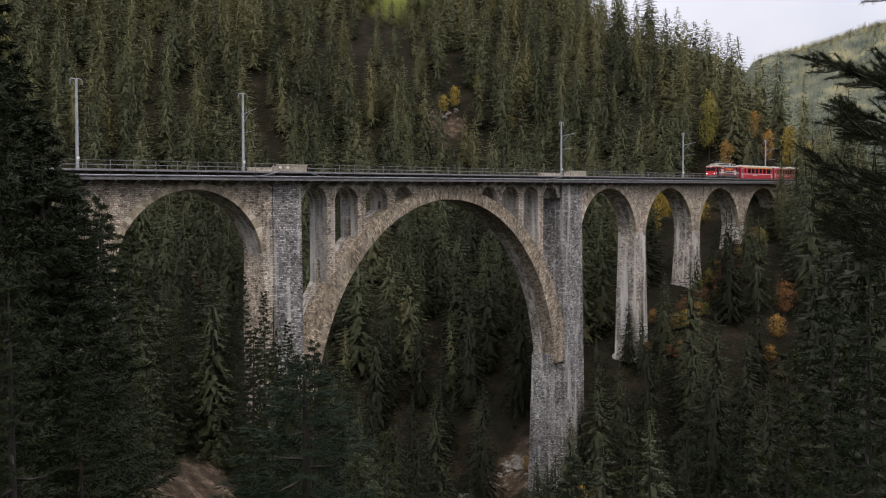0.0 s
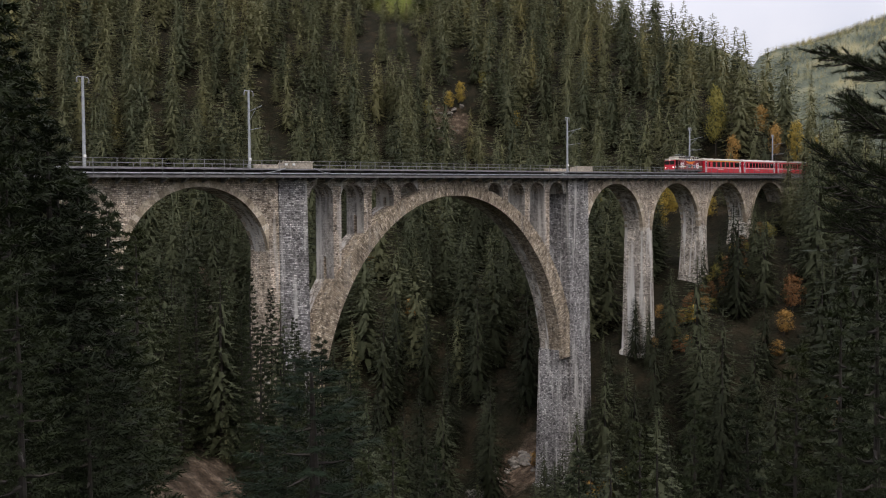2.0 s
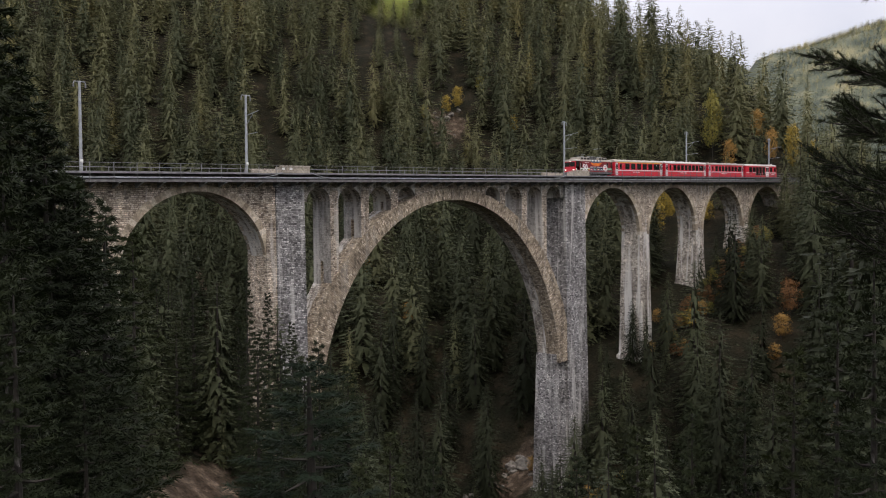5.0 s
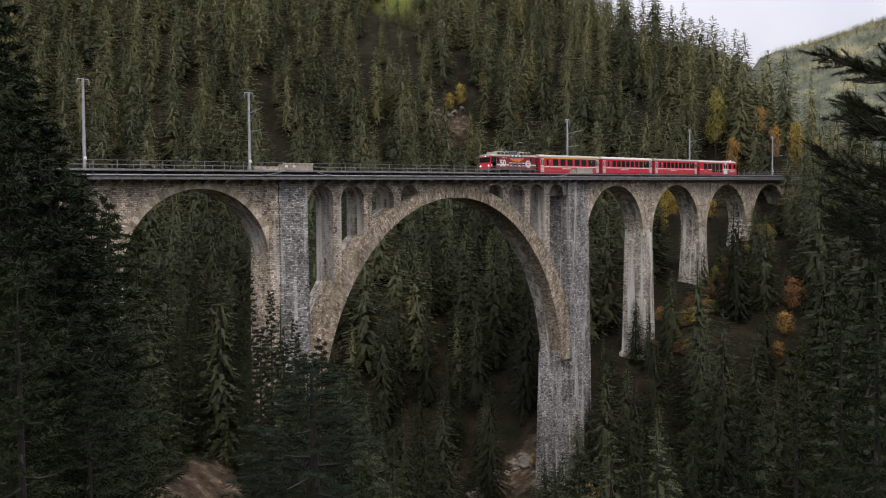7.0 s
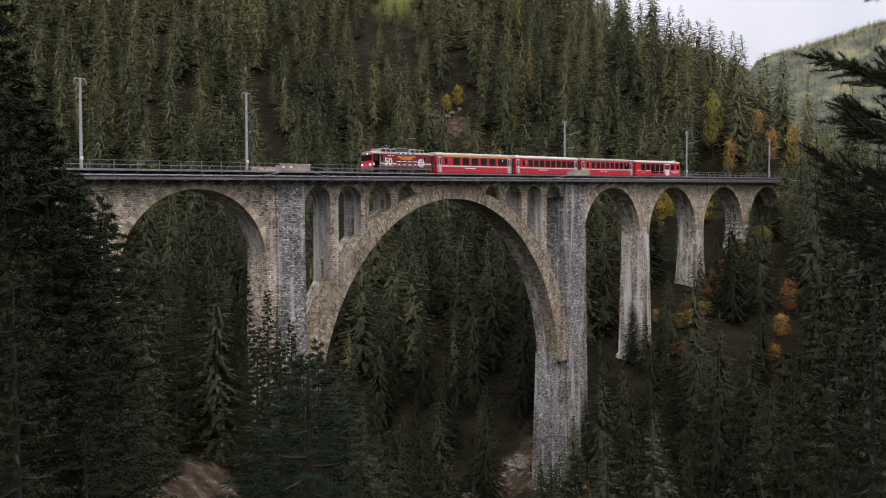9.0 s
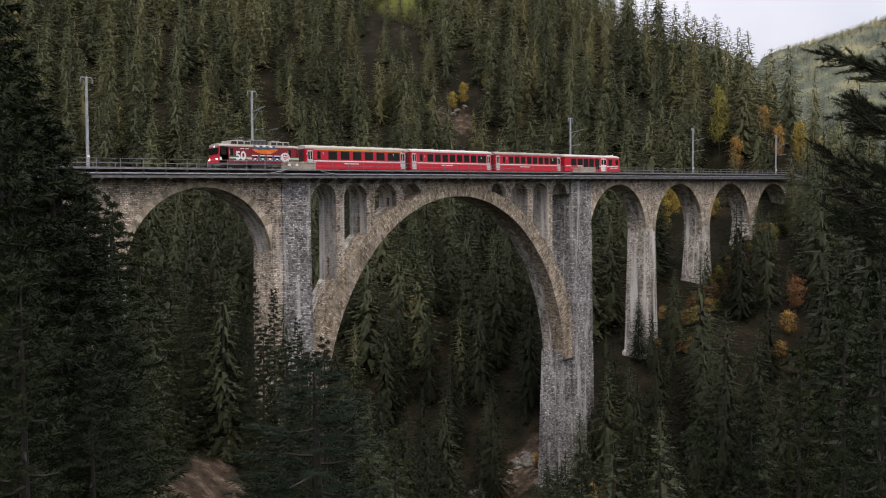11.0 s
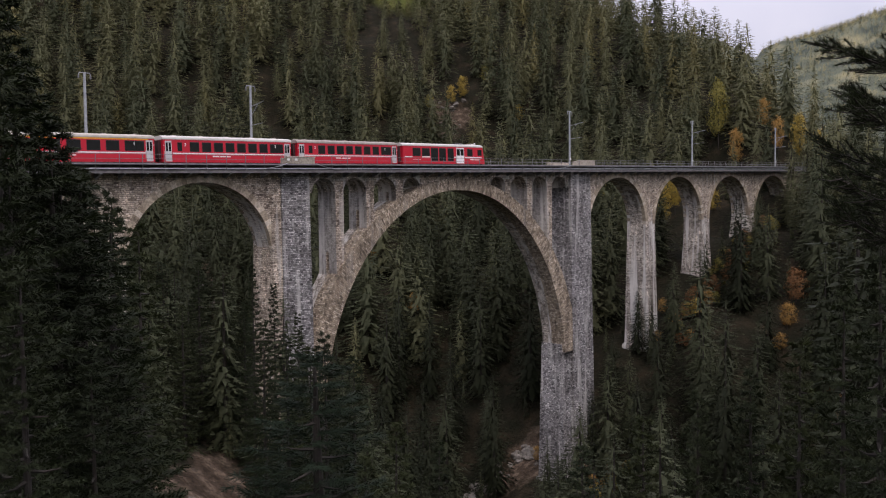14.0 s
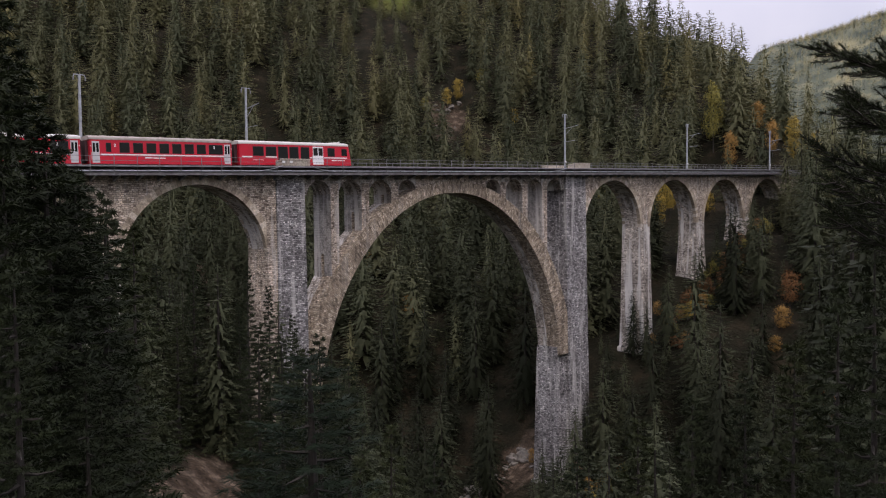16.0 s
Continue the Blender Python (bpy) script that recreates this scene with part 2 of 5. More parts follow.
def prism(bm, outline, y0, y1):
    """Solid between y0 and y1 whose front is the outline in x and z."""
    a = [bm.verts.new((x, y0, z)) for x, z in outline]
    b = [bm.verts.new((x, y1, z)) for x, z in outline]
    bm.faces.new(a), bm.faces.new(b[::-1])
    for i in range(len(a)):
        j = (i + 1) % len(a)
        bm.faces.new((a[j], a[i], b[i], b[j]))
    bmesh.ops.recalc_face_normals(bm, faces=bm.faces)
    return bm


def loft(bm, rings, close=True):
    """Skin over rings of points, with end caps."""
    vs = [[bm.verts.new(p) for p in r] for r in rings]
    n = len(vs[0])
    for a, b in zip(vs, vs[1:]):
        for i in range(n):
            bm.faces.new((a[i], a[(i + 1) % n], b[(i + 1) % n], b[i]))
    if close:
        bm.faces.new(vs[0][::-1]), bm.faces.new(vs[-1])
    bmesh.ops.recalc_face_normals(bm, faces=bm.faces)
    return bm


def tube(bm, points, radii, sides=8):
    rings = []
    for i, p in enumerate(points):
        p = Vector(p)
        d = (Vector(points[min(i + 1, len(points) - 1)]) - Vector(points[max(i - 1, 0)])).normalized()
        u = d.cross(Vector((0.3, 0.9, 0.2))).normalized()
        w = d.cross(u)
        rings.append([p + (u * math.cos(2 * math.pi * k / sides) + w * math.sin(2 * math.pi * k / sides)) * radii[i] for k in range(sides)])
    return loft(bm, rings)


GRADE = 0.0313


def graded(bm):
    for v in bm.verts:
        v.co.z += GRADE * v.co.x
    return bm


# ---------------------------------------------------------------- ground
def smooth_max(a, b, k):
    return 0.5 * (a + b + np.sqrt((a - b) ** 2 + k * k))


def crest(x, y):
    """The falling ridge that ends the hill."""
    az = np.degrees(np.arctan2(x - EYE[0], y - EYE[1]))
    return -6 + np.interp(az, [63.2, 65.2, 67], [5, -2, -4]) + 1.05 * y - 0.8 * (x - 205)


def height(x, y):
    """The gorge: the river runs under the main arch and bends away behind the viaduct."""
    x, y = np.asarray(x, float), np.asarray(y, float)
    q = smooth_max(x - 30, 0.5 * (x - 30) + 0.866 * (y - 25), 20)
    # the unseen bank behind the viewpoint is raised steeply to block low sky
    z = np.interp(q, [-900, -300, -200, -150, -120, -96, -75, -50, -30, -15, 0, 12, 32, 57, 81, 104, 136, 160, 200, 300, 500, 900, 3000],
                  [450, 160, 70, 22, -7, -26, -40, -52, -60, -68, -77, -75, -61, -37, -23, -11, 5, 28, 64, 142, 240, 330, 360])
    # the rocky foot of the main pier
    z = smooth_max(z, -49.5 - 0.72 * np.hypot(x - 65, y - 4), 3)
    # the spur that carries the viaduct's end, and the knoll of the viewpoint
    z = smooth_max(z, 5 - 0.74 * np.hypot((x + 78) * 0.9, (y - 2) * 0.85), 6)
    z = smooth_max(z, -7.4 - 0.85 * np.maximum(0, np.hypot(x - EYE[0] + 4, y - EYE[1] + 4) - 6), 1.5)
    cap = np.maximum(crest(x, y), -45 - 0.02 * (x - 400))
    z = -smooth_max(-z, -cap, 14)
    far = np.hypot(x - 30, y)
    az = np.degrees(np.arctan2(x - EYE[0], y - EYE[1]))
    d = np.hypot(x - EYE[0], y - EYE[1])
    ridge = np.interp(az, [40, 58, 62, 63.5, 64.7, 68, 72.5, 85, 110, 140], [150, 150, 200, 310, 385, 410, 445, 560, 520, 300])
    ridge2 = np.interp(az, [40, 56, 60.5, 63.7, 64.7, 70, 90, 140], [330, 350, 347, 308, 290, 240, 200, 200])
    m1 = ridge * np.interp(d, [700, 900, 1500, 1900, 3500], [0, 0.12, 0.85, 1.0, 0.9])
    m2 = ridge2 * np.interp(d, [1900, 2800, 3500], [0, 1.9, 1.9])
    z = smooth_max(z, np.where(d > 650, np.maximum(m1, m2) - 60, -80), 12)
    bumps = 2.2 * np.sin(x * 0.061 + 1.3) * np.cos(y * 0.053) + 1.2 * np.sin(x * 0.17 + y * 0.11) + 0.5 * np.sin(x * 0.43 - y * 0.37)
    near = np.clip((np.hypot(x - EYE[0], y - EYE[1]) - 6) / 40, 0, 1)
    return z + bumps * near * np.clip(1 + far / 900, 1, 5)


def ground():
    def axis(lo, hi, fine_lo, fine_hi, step):
        a = list(np.arange(fine_lo, fine_hi + 0.1, step))
        s, p = step, fine_hi
        while p < hi:
            s *= 1.16
            p += s
            a.append(min(p, hi))
        s, p = step, fine_lo
        while p > lo:
            s *= 1.16
            p -= s
            a.insert(0, max(p, lo))
        return np.array(a)
    xs, ys = axis(-3200, 3800, -110, 300, 3.0), axis(-3200, 3800, -130, 330, 3.0)
    gx, gy = np.meshgrid(xs, ys)
    gz = height(gx, gy)
    nx, ny = len(xs), len(ys)
    co = np.stack([gx, gy, gz], -1).reshape(-1, 3)
    i = np.arange(nx * ny).reshape(ny, nx)
    quads = np.stack([i[:-1, :-1], i[:-1, 1:], i[1:, 1:], i[1:, :-1]], -1).reshape(-1, 4)
    me = bpy.data.meshes.new("ground")
    me.from_pydata(co, [], quads)
    me.polygons.foreach_set("use_smooth", [True] * len(quads))
    cover = me.color_attributes.new("cover", "FLOAT_COLOR", "POINT")
    x, y = co[:, 0], co[:, 1]

    def blob(cx, cy, rx, ry, turn=0):
        c, s = math.cos(radians(turn)), math.sin(radians(turn))
        u, v = (x - cx) * c + (y - cy) * s, -(x - cx) * s + (y - cy) * c
        return np.clip(1.6 - np.hypot(u / rx, v / ry) * 1.2, 0, 1)
    red = np.zeros(len(x))
    for spot in BARE:
        red = np.maximum(red, blob(*spot))
    green = np.zeros(len(x))
    for spot in MEADOWS:
        green = np.maximum(green, blob(*spot))
    d = np.hypot(x - EYE[0], y - EYE[1])
    # distance mask for the ground colour that has the haze painted in
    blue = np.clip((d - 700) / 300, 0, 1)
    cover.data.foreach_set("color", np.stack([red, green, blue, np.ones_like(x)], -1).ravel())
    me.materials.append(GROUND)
    return tagged(new("ground", me), "steep wooded gorge with bare earth, rock and forest floor", "ground", "", "structure")


# centre x, y, half sizes and turn of bare slopes and of meadows
BARE = [(-32.8, -33.8, 22, 5.5, 61.5), (60, 12, 8, 7, 0), (164, 139, 6, 9, 45), (44, 112, 4, 7, 30), (155, 133, 5, 4, -40)]
MEADOWS = [(217, 232, 19, 31, -41)]
ground()


# ---------------------------------------------------------------- viaduct
WIDE, SPAN, PIER, CROWN = 4.48, 20.0, 3.57, -1.13
MAIN_L, MAIN_R = (-4.58, 0.0), (59.21, 65.47)       # main piers, along the track
MID, HALF, RISE, MAIN_CROWN = 29.3, 27.5, 33.0, -2.9
ARCHES = [-49.55, -25.98, 65.47, 89.04, 112.61, 136.18]   # left springing of each side arch

viaduct = thing("viaduct", "tall stone railway viaduct with one wide main arch over a gorge", "viaduct")


def arc(cx, cz, rx, rz, a0, a1, n):
    return [(cx + rx * math.cos(radians(a0 + (a1 - a0) * i / n)), cz + rz * math.sin(radians(a0 + (a1 - a0) * i / n))) for i in range(n + 1)]


def arch_stone(quad, y0, y1, parent, gap=0.008, mat=None):
    """One cut stone of an arch, between four points of its face."""
    c = [sum(p[k] for p in quad) / 4 for k in (0, 1)]
    quad = [tuple(p[k] + (c[k] - p[k]) * gap for k in (0, 1)) for p in quad]
    part("voussoir", graded(prism(bmesh.new(), quad, y0, y1)), mat or VOUSSOIR, parent)


def pier(name, x0, x1, base, y0, y1, top=0.0, batter=0.022, front=0.0, mat=None, label=""):
    """Tapered shaft: wider towards its foot along and across the track."""
    rings = []
    for z in (top, top - 6, top - 16, base + 3, base + 2.6, base):
        d = top - z
        e = batter * d + (0.35 if z < base + 2.8 else 0)
        f = front * d + (0.35 if z < base + 2.8 else 0)
        rings.append([(x0 - e, y0 - f, z), (x1 + e, y0 - f, z), (x1 + e, y1 + f, z), (x0 - e, y1 + f, z)])
    return part(name, graded(loft(bmesh.new(), rings)), mat or STONE_SIDE, viaduct, label)


def foot(x, y=2.0):
    return float(height(x, y)) - 3.0 - GRADE * x


def build_viaduct():
    rng = random.Random(4)
    for x0 in ARCHES:
        cx, cz = x0 + SPAN / 2, CROWN - 10
        inner = arc(cx, cz, 10, 10, 180, 0, 40)
        wall = [(x0, cz - 1.0)] + inner + [(x0 + SPAN, cz - 1.0), (x0 + SPAN + 0.3, cz - 1.0), (x0 + SPAN + 0.3, 0.0), (x0 - 0.3, 0.0), (x0 - 0.3, cz - 1.0)]
        part("spandrel_wall", graded(prism(bmesh.new(), wall, 0.0, WIDE)), STONE_BROWN, viaduct)
        soffit = part("arch_soffit", graded(prism(bmesh.new(), arc(cx, cz, 9.985, 9.985, 179, 1, 48) + arc(cx, cz, 10.15, 10.15, 1, 179, 48), 0.05, WIDE - 0.05)), STONE_SIDE, viaduct, "lime-streaked grey soffit")
        n = 46
        ri, ro = arc(cx, cz, 9.97, 9.97, 180, 0, n), arc(cx, cz, 10.9, 10.9, 180, 0, n)
        for i in range(n):
            j = rng.uniform(0.03, 0.1)
            arch_stone((ri[i], ri[i + 1], ro[i + 1], ro[i]), -j, 0.7, soffit)
            arch_stone((ri[i], ri[i + 1], ro[i + 1], ro[i]), WIDE - 0.7, WIDE + j, soffit) if i % 2 == 0 else None
    for x0 in ARCHES:
        if x0 not in (ARCHES[0], ARCHES[2]):
            a, b = x0 - PIER, x0
            pier("pier", a, b, foot((a + b) / 2), -0.02, WIDE + 0.02, -10.6, 0.016, 0.02)
            part("pier_head", graded(box(bmesh.new(), a + 0.25, b - 0.25, 0.02, WIDE - 0.02, -10.6, 0)), STONE_BROWN, viaduct)
    for x, side in ((ARCHES[0], -1), (ARCHES[-1] + SPAN, 1)):
        a, b = (x - 14, x) if side < 0 else (x, x + 16)
        pier("abutment", a, b, min(foot(a), foot(b)), 0.0, WIDE, 0.0, 0.01, 0.01, STONE_BROWN)
    # main piers: a core in the line of the walls and a battered pilaster on either face
    for x0, x1 in (MAIN_L, MAIN_R):
        base = foot((x0 + x1) / 2)
        pier("main_pier", x0 + 0.03, x1 - 0.03, base, -0.3, WIDE + 0.3, 0.0, 0.002, 0.016, STONE_GREY, "grey rubble-stone main pier with battered faces")
    x0, x1 = MAIN_L[0] - 1.45, MAIN_L[0] + 0.2
    pier("pier_shoulder", x0, x1, foot(x0), 0.0, WIDE, 0.0, 0.004, 0.02, STONE_BROWN)
    # legs under the main arch springings
    spring = MAIN_CROWN - RISE + 2
    for sgn, edge in ((-1, MAIN_L[1]), (1, MAIN_R[0])):
        a, b = sorted((MID + sgn * HALF * 0.985, edge + sgn * 0.3))
        pier("arch_leg", a, b, foot((a + b) / 2), -0.1, WIDE + 0.1, spring + 1.5, 0.01, 0.03, STONE_GREY)
    # the main arch in cut stones
    n = 150
    inner = arc(MID, MAIN_CROWN - RISE, HALF, RISE, 176.5, 3.5, n)
    outer = arc(MID, MAIN_CROWN - RISE, HALF + 3.6, RISE + 1.9, 176.5, 3.5, n)
    core_in = arc(MID, MAIN_CROWN - RISE, HALF + 0.03, RISE + 0.03, 176.5, 3.5, n)
    core_out = arc(MID, MAIN_CROWN - RISE, HALF + 3.5, RISE + 1.8, 176.5, 3.5, n)
    main = part("main_arch", graded(prism(bmesh.new(), core_in + core_out[::-1], -0.02, WIDE + 0.02)), STONE_SIDE, viaduct, "wide arch of ochre cut stones")
    for i in range(n):
        f = 0.05 + 0.02 * -inner[i][1] + rng.uniform(0, 0.07)
        arch_stone((inner[i], inner[i + 1], outer[i + 1], outer[i]), -f, WIDE * 0.5, main, 0.006, RING)

    def top_of_arch(x):
        u = min(1.0, abs(x - MID) / (HALF + 3.6))
        return MAIN_CROWN - RISE + (RISE + 1.9) * math.sqrt(1 - u * u)
    # spandrel columns and their small arches
    cols = [5.45, 11.1, 16.9, 41.9, 47.8, 53.4]
    for c in cols:
        w = 0.72
        b = min(top_of_arch(c - w), top_of_arch(c + w)) - 0.8
        sill = top_of_arch(c) + 0.3         # a doorway at the foot lets the inspection path through
        door = [(1.88, b), (1.88, sill + 1.5), (2.02, sill + 1.8), (2.24, sill + 1.9), (2.46, sill + 1.8), (2.6, sill + 1.5), (2.6, b)]
        bm = prism_x(c - w, c + w, [(0.12, b)] + (door if sill + 2.1 < -1.3 else []) + [(WIDE - 0.12, b), (WIDE - 0.12, -1.2), (0.12, -1.2)])
        col = part("spandrel_column", graded(bm), STONE_BROWN, viaduct)
        col.data.materials.append(RENDERED)
        for f in col.data.polygons:         # the faces along the track are rendered
            if abs(f.normal.x) > 0.9:
                f.material_index = 1
    edges = [MAIN_L[1] - 0.2, *cols[:3], 22.6, 36.1, *cols[3:], MAIN_R[0] + 0.2]
    for a, b in list(zip(edges[:4], edges[1:5])) + list(zip(edges[5:9], edges[6:10])):
        l = a + (0.72 if a in cols else 0.9)
        r = b - (0.72 if b in cols else 0.9)
        if b == 22.6:
            r = 21.3
        if a == 36.1:
            l = 37.4
        rad = (r - l) / 2
        cx, cz = (l + r) / 2, -0.75 - rad
        cut = arc(cx, cz, rad, rad, 180, 0, 20)
        wall = [(a - 0.05, cz)] + cut + [(b + 0.05, cz), (b + 0.05, -0.02), (a - 0.05, -0.02)]
        part("spandrel_vault", graded(prism(bmesh.new(), wall, 0.16, WIDE - 0.16)), STONE_SIDE, viaduct)
    part("crown_wall", graded(prism(bmesh.new(), [(21.3, -3.0), (37.4, -3.0), (37.4, -0.02), (21.3, -0.02)], 0.14, WIDE - 0.14)), STONE_BROWN, viaduct)
    # deck, ballast, edge beams, ducts
    x0, x1 = ARCHES[0] - 16, ARCHES[-1] + SPAN + 24
    part("deck_slab", graded(box(bmesh.new(), x0, x1, -1.8, WIDE + 1.8, -0.06, 0.24)), DECK, viaduct)
    for y0, y1 in ((-0.3, 0.15), (WIDE - 0.15, WIDE + 0.3)):
        part("edge_wall", graded(box(bmesh.new(), x0, x1, y0, y1, 0.28, 0.95)), DECK, viaduct)
    for y0, y1 in ((-1.77, 0.3), (WIDE - 0.3, WIDE + 1.77)):
        part("coping", graded(box(bmesh.new(), x0, x1, y0, y1, 0.95, 1.14)), CONCRETE, viaduct)
    for z in (0.47, ):
        for y in (-1.62, WIDE + 1.62):
            part("cable_duct", graded(tube(bmesh.new(), [(x0, y, z), ((x0 + x1) / 2, y, z), (x1, y, z)], [0.1] * 3, 8)), STEEL, viaduct, "pale grey cable duct")
    bx, shared = x0 + 1.0, None
    while bx < x1:
        if shared is None:
            shared = part("bracket", prism_x(-0.14, 0.14, [(0.02, -0.07), (-1.7, -0.07), (-1.7, -0.16), (0.02, -0.7)]), STEEL, viaduct)
            shared.location = (bx, 0, GRADE * bx)
        else:
            o = new("bracket", shared.data)
            o.parent, o.location = viaduct, (bx, 0, GRADE * bx)
        bx += 2.72
    part("ballast_bed", graded(prism_x(x0, x1, [(0.15, 0.28), (WIDE - 0.15, 0.28), (WIDE - 0.15, 0.62), (3.5, 0.72), (0.98, 0.72), (0.15, 0.62)])), BALLAST, viaduct)
    for y in (1.74, 2.74):
        part("rail", graded(box(bmesh.new(), x0, x1, y - 0.035, y + 0.035, 0.72, 0.86)), RUST, viaduct)


def prism_x(x0, x1, outline):
    bm = bmesh.new()
    return loft(bm, [[(x0, y, z) for y, z in outline], [(x1, y, z) for y, z in outline]])


build_viaduct()


def build_refuges():
    """Stone balconies over the main piers."""
    def one(x0, x1, near, label):
        ob = thing("refuge_parapet", label, "parapet", "refuges over the main piers")
        y0, y1 = (-1.7, -1.34) if near else (WIDE + 1.34, WIDE + 1.7)
        part("wall", graded(box(bmesh.new(), x0, x1, y0, y1, 1.144, 1.98, 0.04)), PALE_STONE, ob)
        part("coping", graded(box(bmesh.new(), x0 - 0.1, x1 + 0.1, y0 - 0.06, y1 + 0.08, 1.984, 2.14, 0.04)), PALE_STONE, ob, "pale stone coping")
        for xe in (x0 + 0.18, x1 - 0.18):
            ya, yb = (y1, -0.1) if near else (WIDE + 0.1, y0)
            part("return_wall", graded(box(bmesh.new(), xe - 0.18, xe + 0.18, ya + 0.004, yb - 0.004, 1.144, 1.98, 0.03)), PALE_STONE, ob)
    for x0, x1 in ((MAIN_L[0] + 0.05, MAIN_L[1]), (MAIN_R[0] + 0.9, MAIN_R[1] - 0.4)):
        one(x0, x1, True, "pale stone refuge parapet on the viaduct's near edge")
        one(x0, x1, False, "stone refuge parapet on the viaduct's far edge")


build_refuges()


def build_deck_fittings():
    """Small white boxes on the refuge and slack cables beside it."""
    for x in (-4.3, -3.1):
        ob = tagged(part("junction_box", box(bmesh.new(), x - 0.22, x + 0.22, -1.78, -1.712, 1.55 + GRADE * x, 1.85 + GRADE * x, 0.02), WHITE_BOX), "small white junction box on the refuge parapet", "junction box", "junction boxes")
    for a, b in ((-9.6, -4.5), (4.2, 0.1), (52.0, 57.5)):
        pts = [(a + (b - a) * f, -1.86, 0.42 + 0.75 * f ** 2.2 + GRADE * (a + (b - a) * f)) for f in (0, 0.25, 0.5, 0.75, 1)]
        tagged(part("slack_cable", tube(bmesh.new(), pts, [0.05] * 5, 6), STEEL), "pale grey cable slung along the deck edge", "cable", "cables of the deck")


WHITE_BOX = plain("white_box_paint", (0.75, 0.75, 0.73), 0.5, 0, 0.05, 2)
build_deck_fittings()


def build_railings():
    for y, label in ((-1.68, "grey steel railing along the viaduct's near edge"), (WIDE + 1.68, "grey steel railing along the viaduct's far edge")):
        ob = thing("railing", label, "railing", "railings of the viaduct")
        bm = box(bmesh.new(), -0.04, 0.04, -0.03, 0.03, -0.1, 2.2)
        me = None
        x = -62.5
        while x < 172:
            gap = any(a - 0.2 < x < b + 0.2 for a, b in (MAIN_L, (MAIN_R[0] + 0.9, MAIN_R[1] - 0.4)))
            if not gap:
                if me is None:
                    p = part("post", bm, RAIL_STEEL, ob)
                    me = p.data
                else:
                    p = new("post", me)
                    p.parent = ob
                p.location = (x, y - (0.14 if y < 0 else -0.14), 0.0 + GRADE * x)
            x += 2.72
        for z in (1.62, 2.16):
            for a, b in ((-65, MAIN_L[0]), (MAIN_L[1], MAIN_R[0] + 0.9), (MAIN_R[1] - 0.4, 178)):
                part("rail", graded(box(bmesh.new(), a, b, y - 0.17 if y < 0 else y + 0.11, y - 0.11 if y < 0 else y + 0.17, z - 0.025, z + 0.025)), RAIL_STEEL, ob)


build_railings()


def build_masts():
    def mast(x, tall, dark):
        ob = thing("catenary_mast", "grey steel catenary mast with a bracket arm" if not dark else "tall grey steel catenary mast beside the track", "mast", "catenary masts", at=(x, WIDE + 0.02, 0.95 + GRADE * x))
        h = tall - 0.95
        part("pole", tube(bmesh.new(), [(0, 0, -0.3), (0, 0, h)], [0.2, 0.15], 10), STEEL, ob)
        part("base", box(bmesh.new(), -0.3, 0.3, -0.3, 0.3, -0.2, 0.25, 0.03), CONCRETE, ob)
        part("cross_arm", tube(bmesh.new(), [(-0.7, 0, h - 0.35), (-0.62, 0, h - 0.08), (0, 0, h - 0.05), (0.62, 0, h - 0.08), (0.7, 0, h - 0.35)], [0.055] * 5, 6), STEEL, ob)
        for s in (-0.7, 0.7):
            part("insulator", tube(bmesh.new(), [(s, 0, h - 0.75), (s, 0, h - 0.35)], [0.09, 0.09], 8), CONCRETE, ob)
        up = h - 2.55
        part("mast_plate", box(bmesh.new(), -0.16, 0.16, -0.26, -0.2, 1.55, 1.95), WHITE_BOX, ob, "small white plate")
        if dark:
            return
        part("bracket", tube(bmesh.new(), [(0, 0, up - 0.35), (0, -3.3, up + 0.1)], [0.06, 0.05], 6), STEEL, ob)
        part("strut", tube(bmesh.new(), [(0, 0, up - 1.7), (0, -1.9, up - 0.1)], [0.045, 0.04], 6), STEEL, ob)
        part("steady_arm", tube(bmesh.new(), [(0, 0, up - 2.9), (0, -3.0, up - 2.8)], [0.045, 0.035], 6), STEEL, ob)
    for x, dark in ((-28.43, True), (-6.14, False), (65.3, False), (112.83, False), (157.73, False)):
        mast(x, 12.15, dark)


build_masts()


